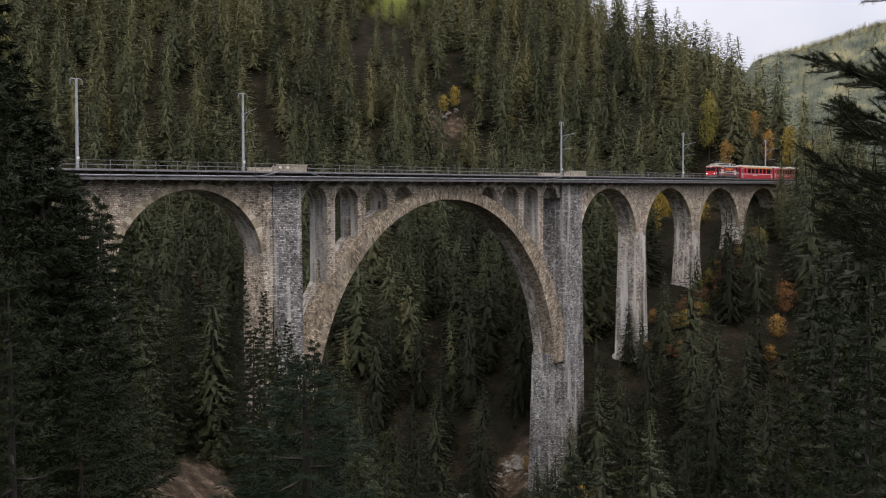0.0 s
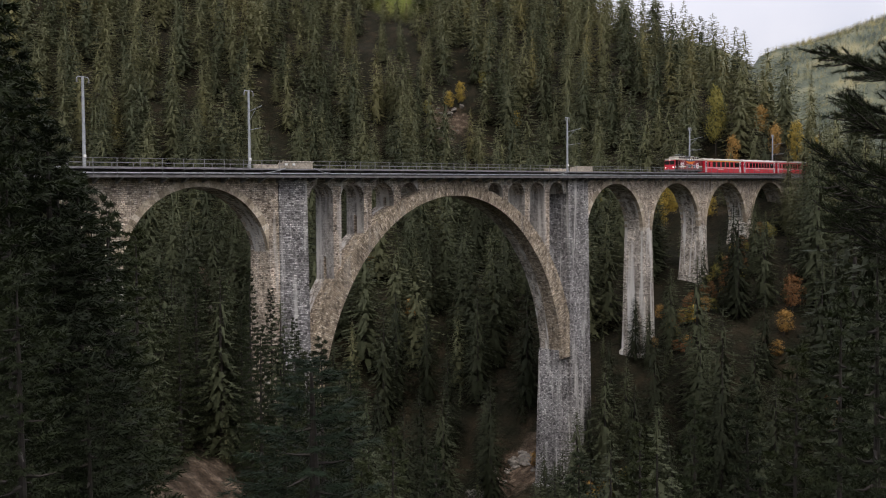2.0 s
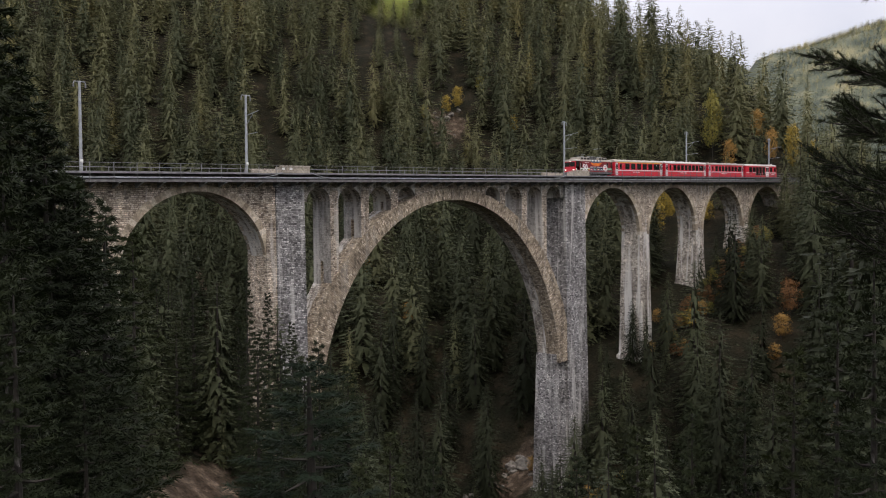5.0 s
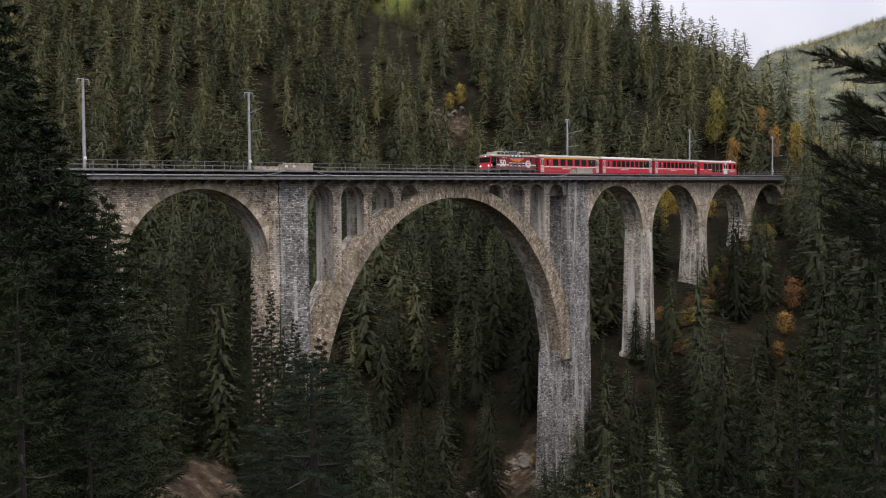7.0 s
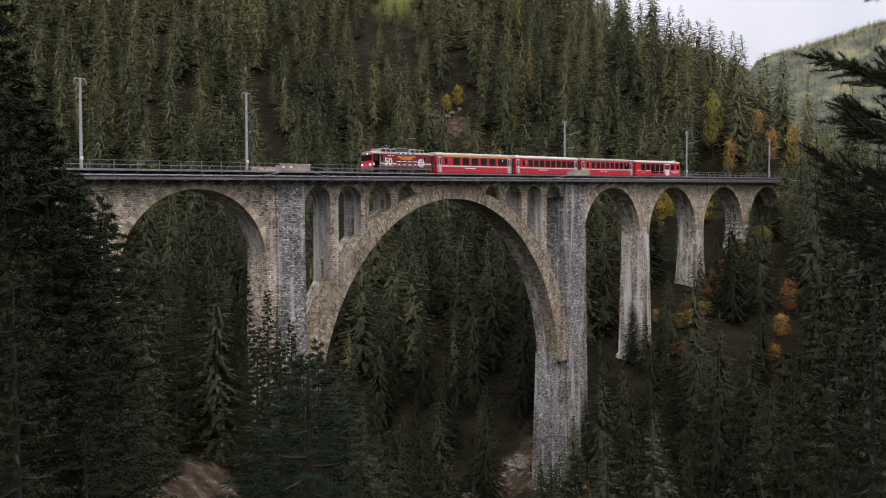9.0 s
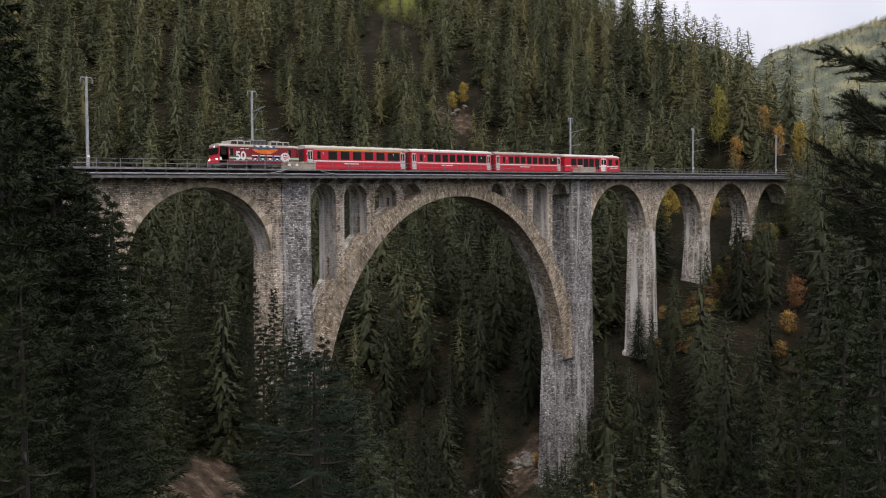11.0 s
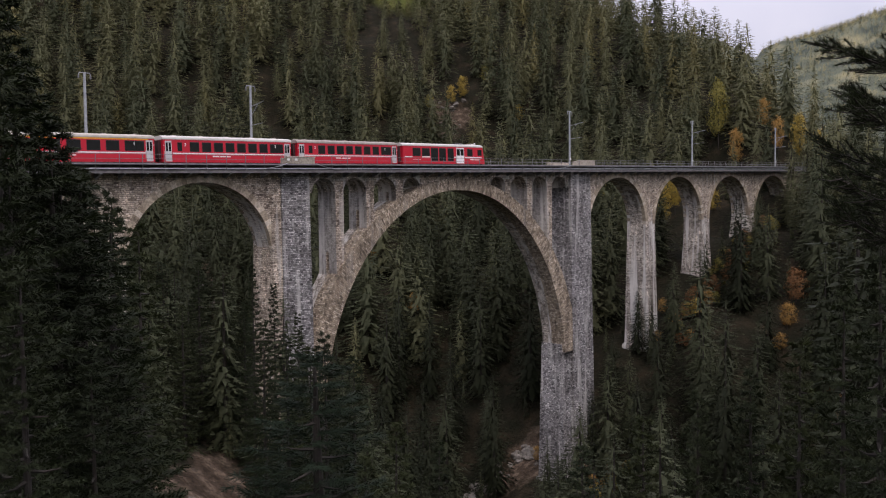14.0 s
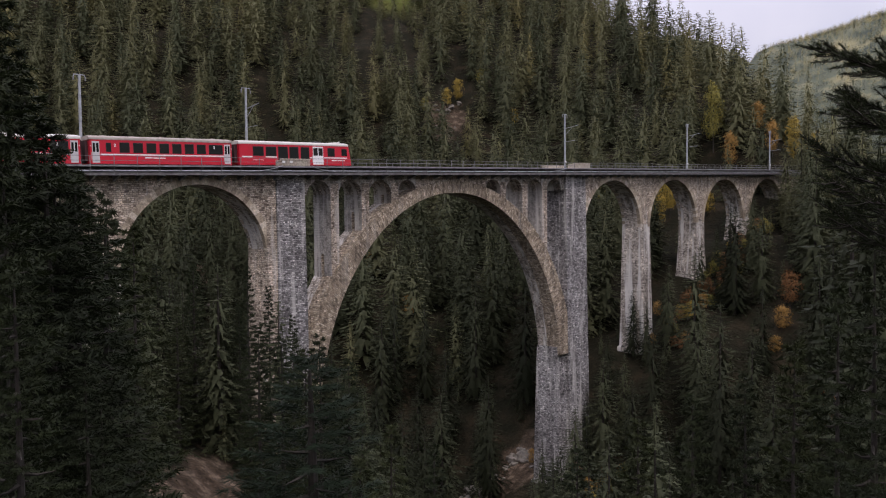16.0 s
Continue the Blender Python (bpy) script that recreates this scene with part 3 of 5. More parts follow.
# ---------------------------------------------------------------- trees
def conifer(rng, tall, wide, whorls, per, bits, low=0.05, droop=0.35, ragged=0.2, core=9, slim=0.85, fine=1.0):
    """Needle sprays that fan out along drooping boughs round a stem, as an array of triangles."""
    n = whorls * per
    t = np.clip(np.repeat(np.linspace(0, 0.985, whorls) ** 0.92, per) + rng.normal(0, 0.3 / whorls, n), 0, 0.99)
    az = np.tile(np.arange(per) * 2 * np.pi / per, whorls) + np.repeat(rng.uniform(0, 6.28, whorls), per) + rng.normal(0, 0.25, n)
    side = rng.uniform(0.8, 1.12, 10)
    length = wide * ((1 - t) ** slim * 0.97 + 0.03) * rng.uniform(1 - ragged * 1.7, 1 + ragged * 0.5, n) * side[(az / 0.6283).astype(int) % 10]
    length *= np.where(t < 0.12, 0.62 + 3.2 * t, 1)
    z = tall * (low + (1 - low) * t)
    out = np.stack([np.cos(az), np.sin(az), np.zeros(n)], -1)
    across = np.stack([-np.sin(az), np.cos(az), np.zeros(n)], -1)
    up = np.array([0, 0, 1.0])
    fall = droop * (1.15 - 1.3 * t)           # low boughs hang, top ones rise
    tris = []
    for k in range(bits):
        f = 0.3 + 0.68 * (k + rng.uniform(0, 1, n)) / bits
        o = out * (length * f)[:, None] + up * (z - fall * length * f ** 1.5)[:, None]
        lean = np.where(rng.uniform(0, 1, n) < 0.5, -1, 1) * rng.uniform(0.4, 1.2, n) * (1.35 - 0.6 * f)
        way = out * rng.uniform(0.25, 0.85, n)[:, None] + across * lean[:, None] + up * (rng.uniform(-0.36, 0.1, n) - 0.15 * fall)[:, None]
        way /= np.linalg.norm(way, axis=1)[:, None]
        reach = (fine * (0.2 + 0.2 * length) * rng.uniform(0.75, 1.35, n) * (tall / 25) ** 0.2)[:, None]
        roll = rng.uniform(-1.4, 1.4, n)[:, None]
        lat = np.cross(way, up)
        lat /= np.linalg.norm(lat, axis=1)[:, None] + 1e-6
        lat = lat * np.cos(roll) + np.cross(lat, way) * np.sin(roll)
        wide_half = reach * rng.uniform(0.16, 0.28, n)[:, None]
        tris.append(np.stack([o - lat * wide_half - way * reach * 0.25, o + lat * wide_half, o + way * reach], 1))
    tip = np.array([[[0.14, 0, tall * 0.95], [-0.14, 0.06, tall * 0.95], [0, 0, tall * 1.015]], [[0, 0.14, tall * 0.955], [0, -0.14, tall * 0.955], [0, 0, tall * 1.015]]])
    # dense inner growth: tufts that hang from the stem
    m = core * 12
    h = 1 - np.sqrt(rng.uniform(0.006, 1, m))
    a0 = rng.uniform(0, 2 * np.pi, m)
    ray = np.stack([np.cos(a0), np.sin(a0), np.zeros(m)], -1)
    tan = np.stack([-np.sin(a0), np.cos(a0), np.zeros(m)], -1)
    r0 = wide * (1 - h) ** slim * rng.uniform(0.3, 0.6, m)
    half = (wide * (1 - h) * rng.uniform(0.06, 0.12, m) + 0.08)[:, None]
    zt = (tall * (low + (1 - low) * np.minimum(h + rng.uniform(0.03, 0.08, m), 0.97)))[:, None]
    zb = (tall * (low + (1 - low) * (h - rng.uniform(0.0, 0.05, m))))[:, None]
    root = ray * (r0 * 0.45)[:, None]
    body = np.stack([root - tan * half + up * zt, root + tan * half + up * (zt - 0.3), ray * r0[:, None] + tan * half * rng.uniform(-0.7, 0.7, m)[:, None] + up * zb], 1)
    return np.concatenate(tris + [tip, body])


def broadleaf(rng, tall, wide, clumps, bits, low=0.25):
    tris = []
    for i in range(clumps):
        t = rng.uniform(0, 1)
        z = tall * (low + (1 - low) * t)
        reach = wide * math.sqrt(max(0.03, 1 - (2 * t - 0.85) ** 2 * 0.75)) * rng.uniform(0.2, 1.0)
        az = rng.uniform(0, 2 * np.pi)
        c = np.array([math.cos(az) * reach, math.sin(az) * reach, z])
        o = c + rng.normal(0, wide * 0.13, (bits, 3))
        e = rng.normal(0, 1, (bits, 3, 3)) * wide * 0.055
        tris.append(o[:, None, :] + e)
    return np.concatenate(tris)


def outward(tris, axis=None, soft=0.86):
    """Corner normals that bulge from a tree's axis, level at the skirt and upwards at the top, so that a crown shades as one soft body; turns the triangles to suit."""
    mid = tris.mean(1)
    rad = mid - (np.zeros(3) if axis is None else axis)
    rad[:, 2] = 0
    rad /= np.linalg.norm(rad, axis=1)[:, None] + 1e-6
    z = mid[:, 2]
    rad[:, 2] = -0.15 + 1.25 * (z - z.min()) / (z.max() - z.min() + 1e-6)
    face = np.cross(tris[:, 1] - tris[:, 0], tris[:, 2] - tris[:, 0])
    face /= np.linalg.norm(face, axis=1)[:, None] + 1e-12
    flip = (face * rad).sum(1) < 0
    tris[flip] = tris[flip][:, ::-1]
    face[flip] *= -1
    out = rad * soft + face * (1 - soft)
    return out / (np.linalg.norm(out, axis=1)[:, None] + 1e-9)


def tri_mesh(name, tris, mat, tone, normals=None):
    """One mesh from an array of triangles; tone: a number or one for each triangle."""
    n = len(tris)
    me = bpy.data.meshes.new(name)
    me.vertices.add(3 * n), me.loops.add(3 * n), me.polygons.add(n)
    me.vertices.foreach_set("co", np.ascontiguousarray(tris, np.float32).ravel())
    me.loops.foreach_set("vertex_index", np.arange(3 * n, dtype=np.int32))
    me.polygons.foreach_set("loop_start", np.arange(0, 3 * n, 3, dtype=np.int32))
    me.polygons.foreach_set("loop_total", np.full(n, 3, np.int32))
    me.update(calc_edges=True)
    at = me.attributes.new("tone", "FLOAT", "POINT")
    at.data.foreach_set("value", np.repeat(np.broadcast_to(np.asarray(tone, np.float32), (n,)), 3))
    if normals is not None:
        cn = me.attributes.new("custom_normal", "FLOAT_VECTOR", "POINT")
        cn.data.foreach_set("vector", np.repeat(np.asarray(normals, np.float32), 3, axis=0).ravel())
    me.materials.append(mat)
    return me


def stem_mesh(tall, r):
    bm = tube(bmesh.new(), [(0, 0, -1.5), (0.0, 0, tall * 0.25), (0.06, 0.04, tall * 0.6), (0, 0, tall * 0.97)], [r * 1.3, r, r * 0.55, 0.03], 7)
    me = bpy.data.meshes.new("trunk")
    bm.to_mesh(me)
    bm.free()
    me.materials.append(BARK)
    return me


TREE_KINDS = {}


def tree_kinds():
    rng = np.random.default_rng(11)
    # dark spruces, with the gorge's shade also put into their low tones
    for kind, label, tones in (("spruce", "dark green spruce on the gorge slope", (0.0, 0.1, 0.22)), ("larch", "olive and gold autumn larch on the gorge slope", (0.4, 0.52, 0.66))):
        TREE_KINDS[kind] = []
        for tone in tones:
            for v in range(2):
                tris = conifer(rng, 25, 6.0 if kind == "spruce" else 5.4, 30, 9, 12, 0.03, 0.4 if kind == "spruce" else 0.2, 0.2, 14, 0.68, 0.56)
                nr = outward(tris)
                TREE_KINDS[kind].append((tri_mesh("crown", tris, SPRUCE, tone, nr), stem_mesh(25, 0.3), label))
    TREE_KINDS["birch"] = []
    for tone in (0.15, 0.45, 0.7, 0.95):
        tris = broadleaf(rng, 12, 3.2, 150, 14)
        nr = outward(tris)
        TREE_KINDS["birch"].append((tri_mesh("crown", tris, LEAF, tone, nr), stem_mesh(11, 0.14), "autumn tree with {} leaves on the slope".format({0.15: "red-brown", 0.45: "orange", 0.7: "yellow", 0.95: "yellow-green"}[tone])))


tree_kinds()


def plant(kind, variant, x, y, tall, turn, group="", sink=0.3):
    crown, stem, label = TREE_KINDS[kind][variant]
    name = {"spruce": "spruce_tree", "larch": "larch_tree", "birch": "autumn_tree"}[kind]
    s = tall / (12 if kind == "birch" else 25)
    slim = max(0.6, min(1.35, 9 / tall)) if kind == "birch" else 1
    ob = thing(name, label, "tree", group, at=(x, y, float(height(x, y)) - sink))
    ob.rotation_euler.z, ob.scale = turn, (s * slim, s * slim, s)
    for n, me in (("trunk", stem), ("crown", crown)):
        p = new(n, me)
        p.parent = ob
    return ob


# heading, distance, height and leaf tone of the autumn trees that stand out
AUTUMN = [(62.46, 269, 21, 3), (66.1, 264, 11, 1), (67.3, 262, 15, 2), (65.2, 272, 10, 1), (58.9, 233, 13, 2), (59.7, 237, 13, 2), (55.1, 252, 10, 3), (62.0, 236, 8, 2),
          (66.7, 176, 5.5, 1), (61.1, 185, 4.5, 2), (67.2, 182, 8, 0), (69.7, 152, 9, 0), (45.4, 335, 10, 2), (44.6, 332, 8, 2), (43.1, 328, 7, 3), (49.2, 325, 8, 2), (51.7, 166, 3.5, 2), (50.4, 165, 3.5, 1),
          (41.8, 212, 6, 1), (39.0, 236, 7, 1), (66.3, 172, 4, 1), (60.4, 186, 4, 0), (59.0, 190, 4, 1), (57.6, 188, 3.5, 0), (68.6, 255, 14, 2), (63.5, 262, 12, 1), (47.0, 345, 9, 3), (36.5, 225, 5, 1)]


def from_view(az, d):
    return EYE[0] + d * math.sin(radians(az)), EYE[1] + d * math.cos(radians(az))


def clear_of(x, y):
    """Places where no tree stands: the viaduct's piers, bare slopes, meadows, the viewpoint."""
    if -2.6 < y < 7.4 and -66 < x < 180:
        return False
    az, d = sight(x, y)
    for a, far, tall, tone in AUTUMN:
        if abs(az - a) < 0.2 + tall / far * 57 * 0.15 and far - (60 if tall > 18 else 15) < d < far + 4:
            return False
    for cx, cy, rx, ry, turn in BARE + MEADOWS:
        c, s = math.cos(radians(turn)), math.sin(radians(turn))
        u, v = (x - cx) * c + (y - cy) * s, -(x - cx) * s + (y - cy) * c
        if math.hypot(u / rx, v / ry) < 0.95:
            return False
    return True


def sight(x, y):
    return math.degrees(math.atan2(x - EYE[0], y - EYE[1])), math.hypot(x - EYE[0], y - EYE[1])


def behind_hill(az, d, top):
    """Whether wooded ground nearer to the viewpoint rises above a tree's top."""
    near = np.arange(60, d - 25, 12)
    if len(near) == 0:
        return False
    x, y = EYE[0] + near * math.sin(radians(az)), EYE[1] + near * math.cos(radians(az))
    return float(np.max((height(x, y) + 12 - EYE[2]) / near)) > (top - EYE[2]) / d


def forest():
    rng = np.random.default_rng(5)
    spots = []
    step = 9.0
    for gx in np.arange(-120, 420, step):
        for gy in np.arange(-130, 560, step):
            x, y = gx + rng.uniform(-3.9, 3.9), gy + rng.uniform(-3.9, 3.9)
            if rng.uniform() < 0.06 or not clear_of(x, y):
                continue
            az, d = sight(x, y)
            if d < 52 or az < 12 or az > 77 or d > 600:
                continue
            if float(height(x, y)) > float(crest(x, y)) - 2 and float(crest(x + 40, y + 25)) < float(crest(x, y)) - 12 and d > 470:
                continue
            spots.append((d, az, x, y))
    spots.sort()
    olds = len(spots)
    for _ in range(1100):
        az, d = rng.uniform(14, 75), rng.uniform(55, 270)
        x, y = from_view(az, d)
        if clear_of(x, y):
            spots.append((d, az, x, y))
    near = [i for i, s in enumerate(spots[:olds]) if s[0] < 250]
    pick = set(near[:200])
    lows, tones, bulge = [], [], []
    base = [conifer(rng, 25, rng.uniform(5.2, 6.8), 26, 8, 8, 0.03, rng.uniform(0.2, 0.42), 0.2, 12, rng.uniform(0.5, 0.8), 0.68) / 25 for _ in range(18)]
    middle = [conifer(rng, 25, rng.uniform(5.4, 6.6), 28, 8, 12, 0.03, rng.uniform(0.2, 0.42), 0.2, 14, rng.uniform(0.52, 0.78), 0.56) / 25 for _ in range(10)]
    coarse = [conifer(rng, 25, rng.uniform(5.4, 6.8), 24, 7, 6, 0.03, 0.3, 0.2, 8, rng.uniform(0.5, 0.8), 0.82) / 25 for _ in range(12)]
    small = [conifer(rng, 25, 5.6, 12, 6, 4, 0.02, 0.3, 0.2, 5) / 25 for _ in range(16)]
    for i, (d, az, x, y) in enumerate(spots):
        hill = float(height(x, y))
        tall = rng.uniform(22, 32) * (0.7 if rng.uniform() < 0.25 else 1) if i < olds else rng.uniform(3.5, 9)
        if y < 4 and az < 70:
            room = (tree_line(az, d) - hill) * rng.uniform(0.8, 1.05)
            tall = min(tall, max(room, 4.2)) if room > 2.2 else rng.uniform(3, 4) if room > -8 else 0
        if 37.5 < az < 43.8 and 335 < d < 402:      # young growth below the meadow
            tall *= 0.62
        if tall < 3:
            continue
        larch = rng.uniform() < np.interp(az, [10, 30, 45, 58, 64, 77], [0.1, 0.16, 0.26, 0.42, 0.6, 0.6]) * np.interp(hill, [-40, -5, 15], [0.02, 0.3, 1.0])
        if i in pick:
            plant("larch" if larch else "spruce", int(rng.integers(0, 6)), x, y, tall, rng.uniform(0, 6.28), "conifers of the gorge")
            continue
        kinds = small if i >= olds or behind_hill(az, d, hill + tall) else middle if d < 240 else base if d < 340 else coarse
        b = kinds[int(rng.integers(0, len(kinds)))]
        a = rng.uniform(0, 6.28)
        c, s = math.cos(a), math.sin(a)
        w = tall * rng.uniform(0.95, 1.25)
        r = b @ np.array([[c, s, 0], [-s, c, 0], [0, 0, 1]])
        r = r * np.array([w, w, tall])
        bulge.append(outward(r))
        lows.append(r + np.array([x, y, hill - 0.4]))
        # tone rises with hill height: haze up there and gorge shade are painted in
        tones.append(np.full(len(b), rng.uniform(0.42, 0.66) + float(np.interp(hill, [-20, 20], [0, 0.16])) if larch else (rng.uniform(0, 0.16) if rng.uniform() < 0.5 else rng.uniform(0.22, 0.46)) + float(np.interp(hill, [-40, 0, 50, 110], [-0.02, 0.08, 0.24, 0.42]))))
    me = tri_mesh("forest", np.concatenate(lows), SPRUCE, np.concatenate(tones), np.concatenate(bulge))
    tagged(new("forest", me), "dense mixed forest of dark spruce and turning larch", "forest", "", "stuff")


def tree_line(az, d):
    """How high the tree tops of the near banks reach, by heading from the viewpoint."""
    top = np.interp(az, [8, 15, 20.8, 22.8, 26.8, 30, 32, 34.7, 37, 40, 44, 48, 51, 53, 55, 56.5, 60, 62, 63.7, 66.4, 67.6, 69, 70],
                    [30, 12, 2.4, -0.5, -2, -3, -4.3, -7.5, -9.5, -15, -18.5, -19.5, -17.5, -13.5, -8, -5.6, -3, -0.6, 1.0, 2.2, 4, 7, 9])
    return EYE[2] + d * math.tan(radians(float(top)))


forest()


def autumn_trees():
    rng = np.random.default_rng(3)
    for az, d, tall, tone in AUTUMN:
        x, y = from_view(az, d)
        plant("birch", tone, x, y, tall, rng.uniform(0, 6.28), "autumn trees of the gorge")


autumn_trees()


def pier_spruces():
    """Spruces that stand before the piers."""
    for az, d, top, kind in ((57.3, 179, -0.085, 1), (58.2, 176, -0.1, 3), (59.3, 186, -0.075, 0), (63.9, 224, 0.055, 2), (62.7, 218, -0.02, 1), (61.6, 206, -0.045, 4), (55.6, 172, -0.14, 0), (65.0, 228, 0.03, 5), (54.2, 160, -0.21, 2), (64.3, 300, 0.185, 2), (63.8, 305, 0.2, 4), (64.9, 295, 0.165, 1), (65.4, 290, 0.15, 3), (66.9, 226, 0.085, -2), (68.2, 250, 0.105, -4), (69.3, 245, 0.11, -2), (70.3, 240, 0.105, -1), (67.4, 262, 0.11, -3), (71.3, 230, 0.1, -5), (70.8, 120, 0.06, 1), (72.2, 110, 0.075, 0), (73.4, 100, 0.085, 3), (67.8, 214, 0.09, -3), (68.7, 208, 0.12, -1), (69.6, 215, 0.13, -5), (51.1, 150, -0.272, 2), (52.1, 153, -0.288, 0), (52.9, 149, -0.28, 4), (51.6, 146, -0.3, 1)):
        x, y = from_view(az, d)
        plant("spruce" if kind >= 0 else "larch", abs(kind), x, y, max(4, EYE[2] + d * top - float(height(x, y))), az, "conifers of the gorge")


pier_spruces()


def pier_shrubs():
    """Autumn bushes round the feet of the piers."""
    rng = np.random.default_rng(17)
    for cx, spread, n in ((60, 9, 12), (90, 7, 8), (100, 6, 8), (110.5, 5, 18), (122, 6, 8), (134, 5, 6)):
        for _ in range(n):
            x, y = cx + rng.uniform(-spread, spread), rng.uniform(-9, -1.6)
            plant("birch", int(rng.choice([0, 0, 0, 1, 3, 3, 2])), x, y, rng.uniform(1.8, 4.4), rng.uniform(0, 6.28), "autumn bushes at the piers")


pier_shrubs()


def boulders():
    rng = random.Random(9)
    shapes = []
    for k in range(5):
        bm = bmesh.new()
        bmesh.ops.create_icosphere(bm, subdivisions=3, radius=1)
        for v in bm.verts:
            n = noise.noise(v.co * 1.4 + Vector((k * 7, 0, 0))) * 0.45 + noise.noise(v.co * 3.7 + Vector((0, k * 5, 0))) * 0.2
            v.co *= 1 + n
            v.co.z *= 0.7
        me = bpy.data.meshes.new("boulder")
        bm.to_mesh(me)
        bm.free()
        me.materials.append(ROCK)
        shapes.append(me)
    for cx, cy, r, n in ((50, 130, 9, 12), (40, 107, 8, 10), (164, 139, 7, 10), (62, 14, 6, 9), (58, 18, 7, 8), (157, 134, 5, 5), (-33, -34, 9, 14)):
        for _ in range(n):
            x, y, s = cx + rng.gauss(0, r * 0.5), cy + rng.gauss(0, r * 0.5), rng.uniform(0.5, 1.9) * (0.35 if cx < 0 else 1)
            ob = tagged(new("boulder", rng.choice(shapes)), "weathered grey boulder on the bare slope", "rock", "boulders of the gorge")
            ob.location = (x, y, float(height(x, y)) - 0.05 * s)
            ob.rotation_euler, ob.scale = (rng.uniform(-0.4, 0.4), rng.uniform(-0.4, 0.4), rng.uniform(0, 6.28)), (s, s * rng.uniform(0.7, 1.2), s)


boulders()


def fine_conifer(rng, tall, wide, boughs, twigs, low=0.05, lift=0.1, needle=0.16, thin=0.16):
    """A near tree: boughs that carry side twigs, each twig a spray of needles."""
    out = []
    for i in range(boughs):
        t = (i + rng.uniform(0, 1)) / boughs
        z = tall * (low + (1 - low) * t)
        az = i * 2.4 + rng.uniform(-0.6, 0.6)
        length = wide * ((1 - t) ** 0.75 * 0.95 + 0.06) * rng.uniform(0.6, 1.1)
        d = np.array([math.cos(az), math.sin(az), 0])
        c = np.array([-math.sin(az), math.cos(az), 0])
        n = max(6, int(twigs * (0.35 + 0.65 * length / wide)))
        f = rng.uniform(0.12, 1.0, n)
        sag = length * (-0.32 * f + 0.26 * f ** 2 + lift * f)
        root = d * (f * length)[:, None] + np.array([0, 0, 1.0]) * (z + sag)[:, None]
        side = np.where(rng.uniform(0, 1, n) < 0.5, -1, 1)
        reach = length * 0.34 * (1.15 - f) * rng.uniform(0.4, 1.1, n) + 0.1
        way = d * rng.uniform(0.5, 1.1, n)[:, None] + c * (side * rng.uniform(0.3, 1.1, n))[:, None] + np.array([0, 0, 1.0]) * rng.uniform(-0.35, 0.25, n)[:, None]
        way /= np.linalg.norm(way, axis=1)[:, None]
        for k in range(4):
            g = (k + rng.uniform(0, 1, n)) / 4
            o = root + way * (reach * g)[:, None]
            q = way + rng.normal(0, 0.55, (n, 3))
            q /= np.linalg.norm(q, axis=1)[:, None]
            lat = np.cross(q, rng.normal(0, 1, (n, 3)))
            lat /= np.linalg.norm(lat, axis=1)[:, None]
            s = needle * rng.uniform(0.6, 1.3, n)[:, None] * (1.2 + wide * 0.3)
            out.append(np.stack([o - lat * s * thin, o + lat * s * thin, o + q * s], 1))
    return np.concatenate(out)


def bough_mesh(rng, tall, wide, boughs, r):
    """Stem with the bare parts of its boughs."""
    bm = tube(bmesh.new(), [(0, 0, -2), (0.04, 0, tall * 0.3), (-0.03, 0.05, tall * 0.65), (0, 0, tall * 0.98)], [r * 1.3, r, r * 0.6, 0.02], 8)
    for i in range(boughs):
        t = (i + 0.5) / boughs
        z, az = tall * (0.05 + 0.9 * t), i * 2.4
        n = wide * (1 - t) ** 0.75 * rng.uniform(0.5, 0.95)
        d = Vector((math.cos(az), math.sin(az), 0))
        tube(bm, [(0, 0, z), tuple(d * n * 0.5 + Vector((0, 0, z - 0.1 * n))), tuple(d * n + Vector((0, 0, z - 0.06 * n)))], [0.05 + 0.01 * n, 0.03, 0.008], 4)
    me = bpy.data.meshes.new("trunk")
    bm.to_mesh(me)
    bm.free()
    me.materials.append(BARK)
    return me


def near_trees():
    rng = np.random.default_rng(21)
    kinds = []
    for tall, wide, boughs, twigs, tone, needle, thin in ((16, 2.8, 160, 56, 0.3, 0.088, 0.13), (16, 2.6, 150, 54, 0.1, 0.088, 0.13), (16, 3.1, 150, 54, 0.6, 0.088, 0.13), (16, 2.8, 150, 130, 0.45, 0.06, 0.07),
                                                          (16, 2.6, 180, 84, 0.25, 0.066, 0.12), (16, 2.9, 180, 84, 0.05, 0.066, 0.12)):
        tris = fine_conifer(rng, tall, wide, boughs, twigs, 0.05, 0.45 if twigs == 130 else 0.1, needle, thin)
        nr = outward(tris, None, 0.45)
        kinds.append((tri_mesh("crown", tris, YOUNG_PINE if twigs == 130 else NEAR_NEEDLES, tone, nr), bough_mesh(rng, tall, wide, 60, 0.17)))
    # heading, distance, height of the top above the eye per metre away, kind, width
    for az, d, top, kind, wide in NEAR_TREES:
        x, y = EYE[0] + d * math.sin(radians(az)), EYE[1] + d * math.cos(radians(az))
        z = float(height(x, y)) - 0.3
        tall = EYE[2] + d * top - z
        if tall < 2:
            continue
        ob = thing("pine_tree" if kind == 3 else "spruce_tree", "young dark pine on the near slope" if kind == 3 else "dark green spruce on the near slope below the viewpoint", "tree", "trees of the near slope", at=(x, y, z))
        s = tall / 16
        w = wide * min(s, 1.4)
        ob.scale, ob.rotation_euler.z = (w, w, s), rng.uniform(0, 6.28)
        for n, me in (("trunk", kinds[kind][1]), ("crown", kinds[kind][0])):
            p = new(n, me)
            p.parent = ob


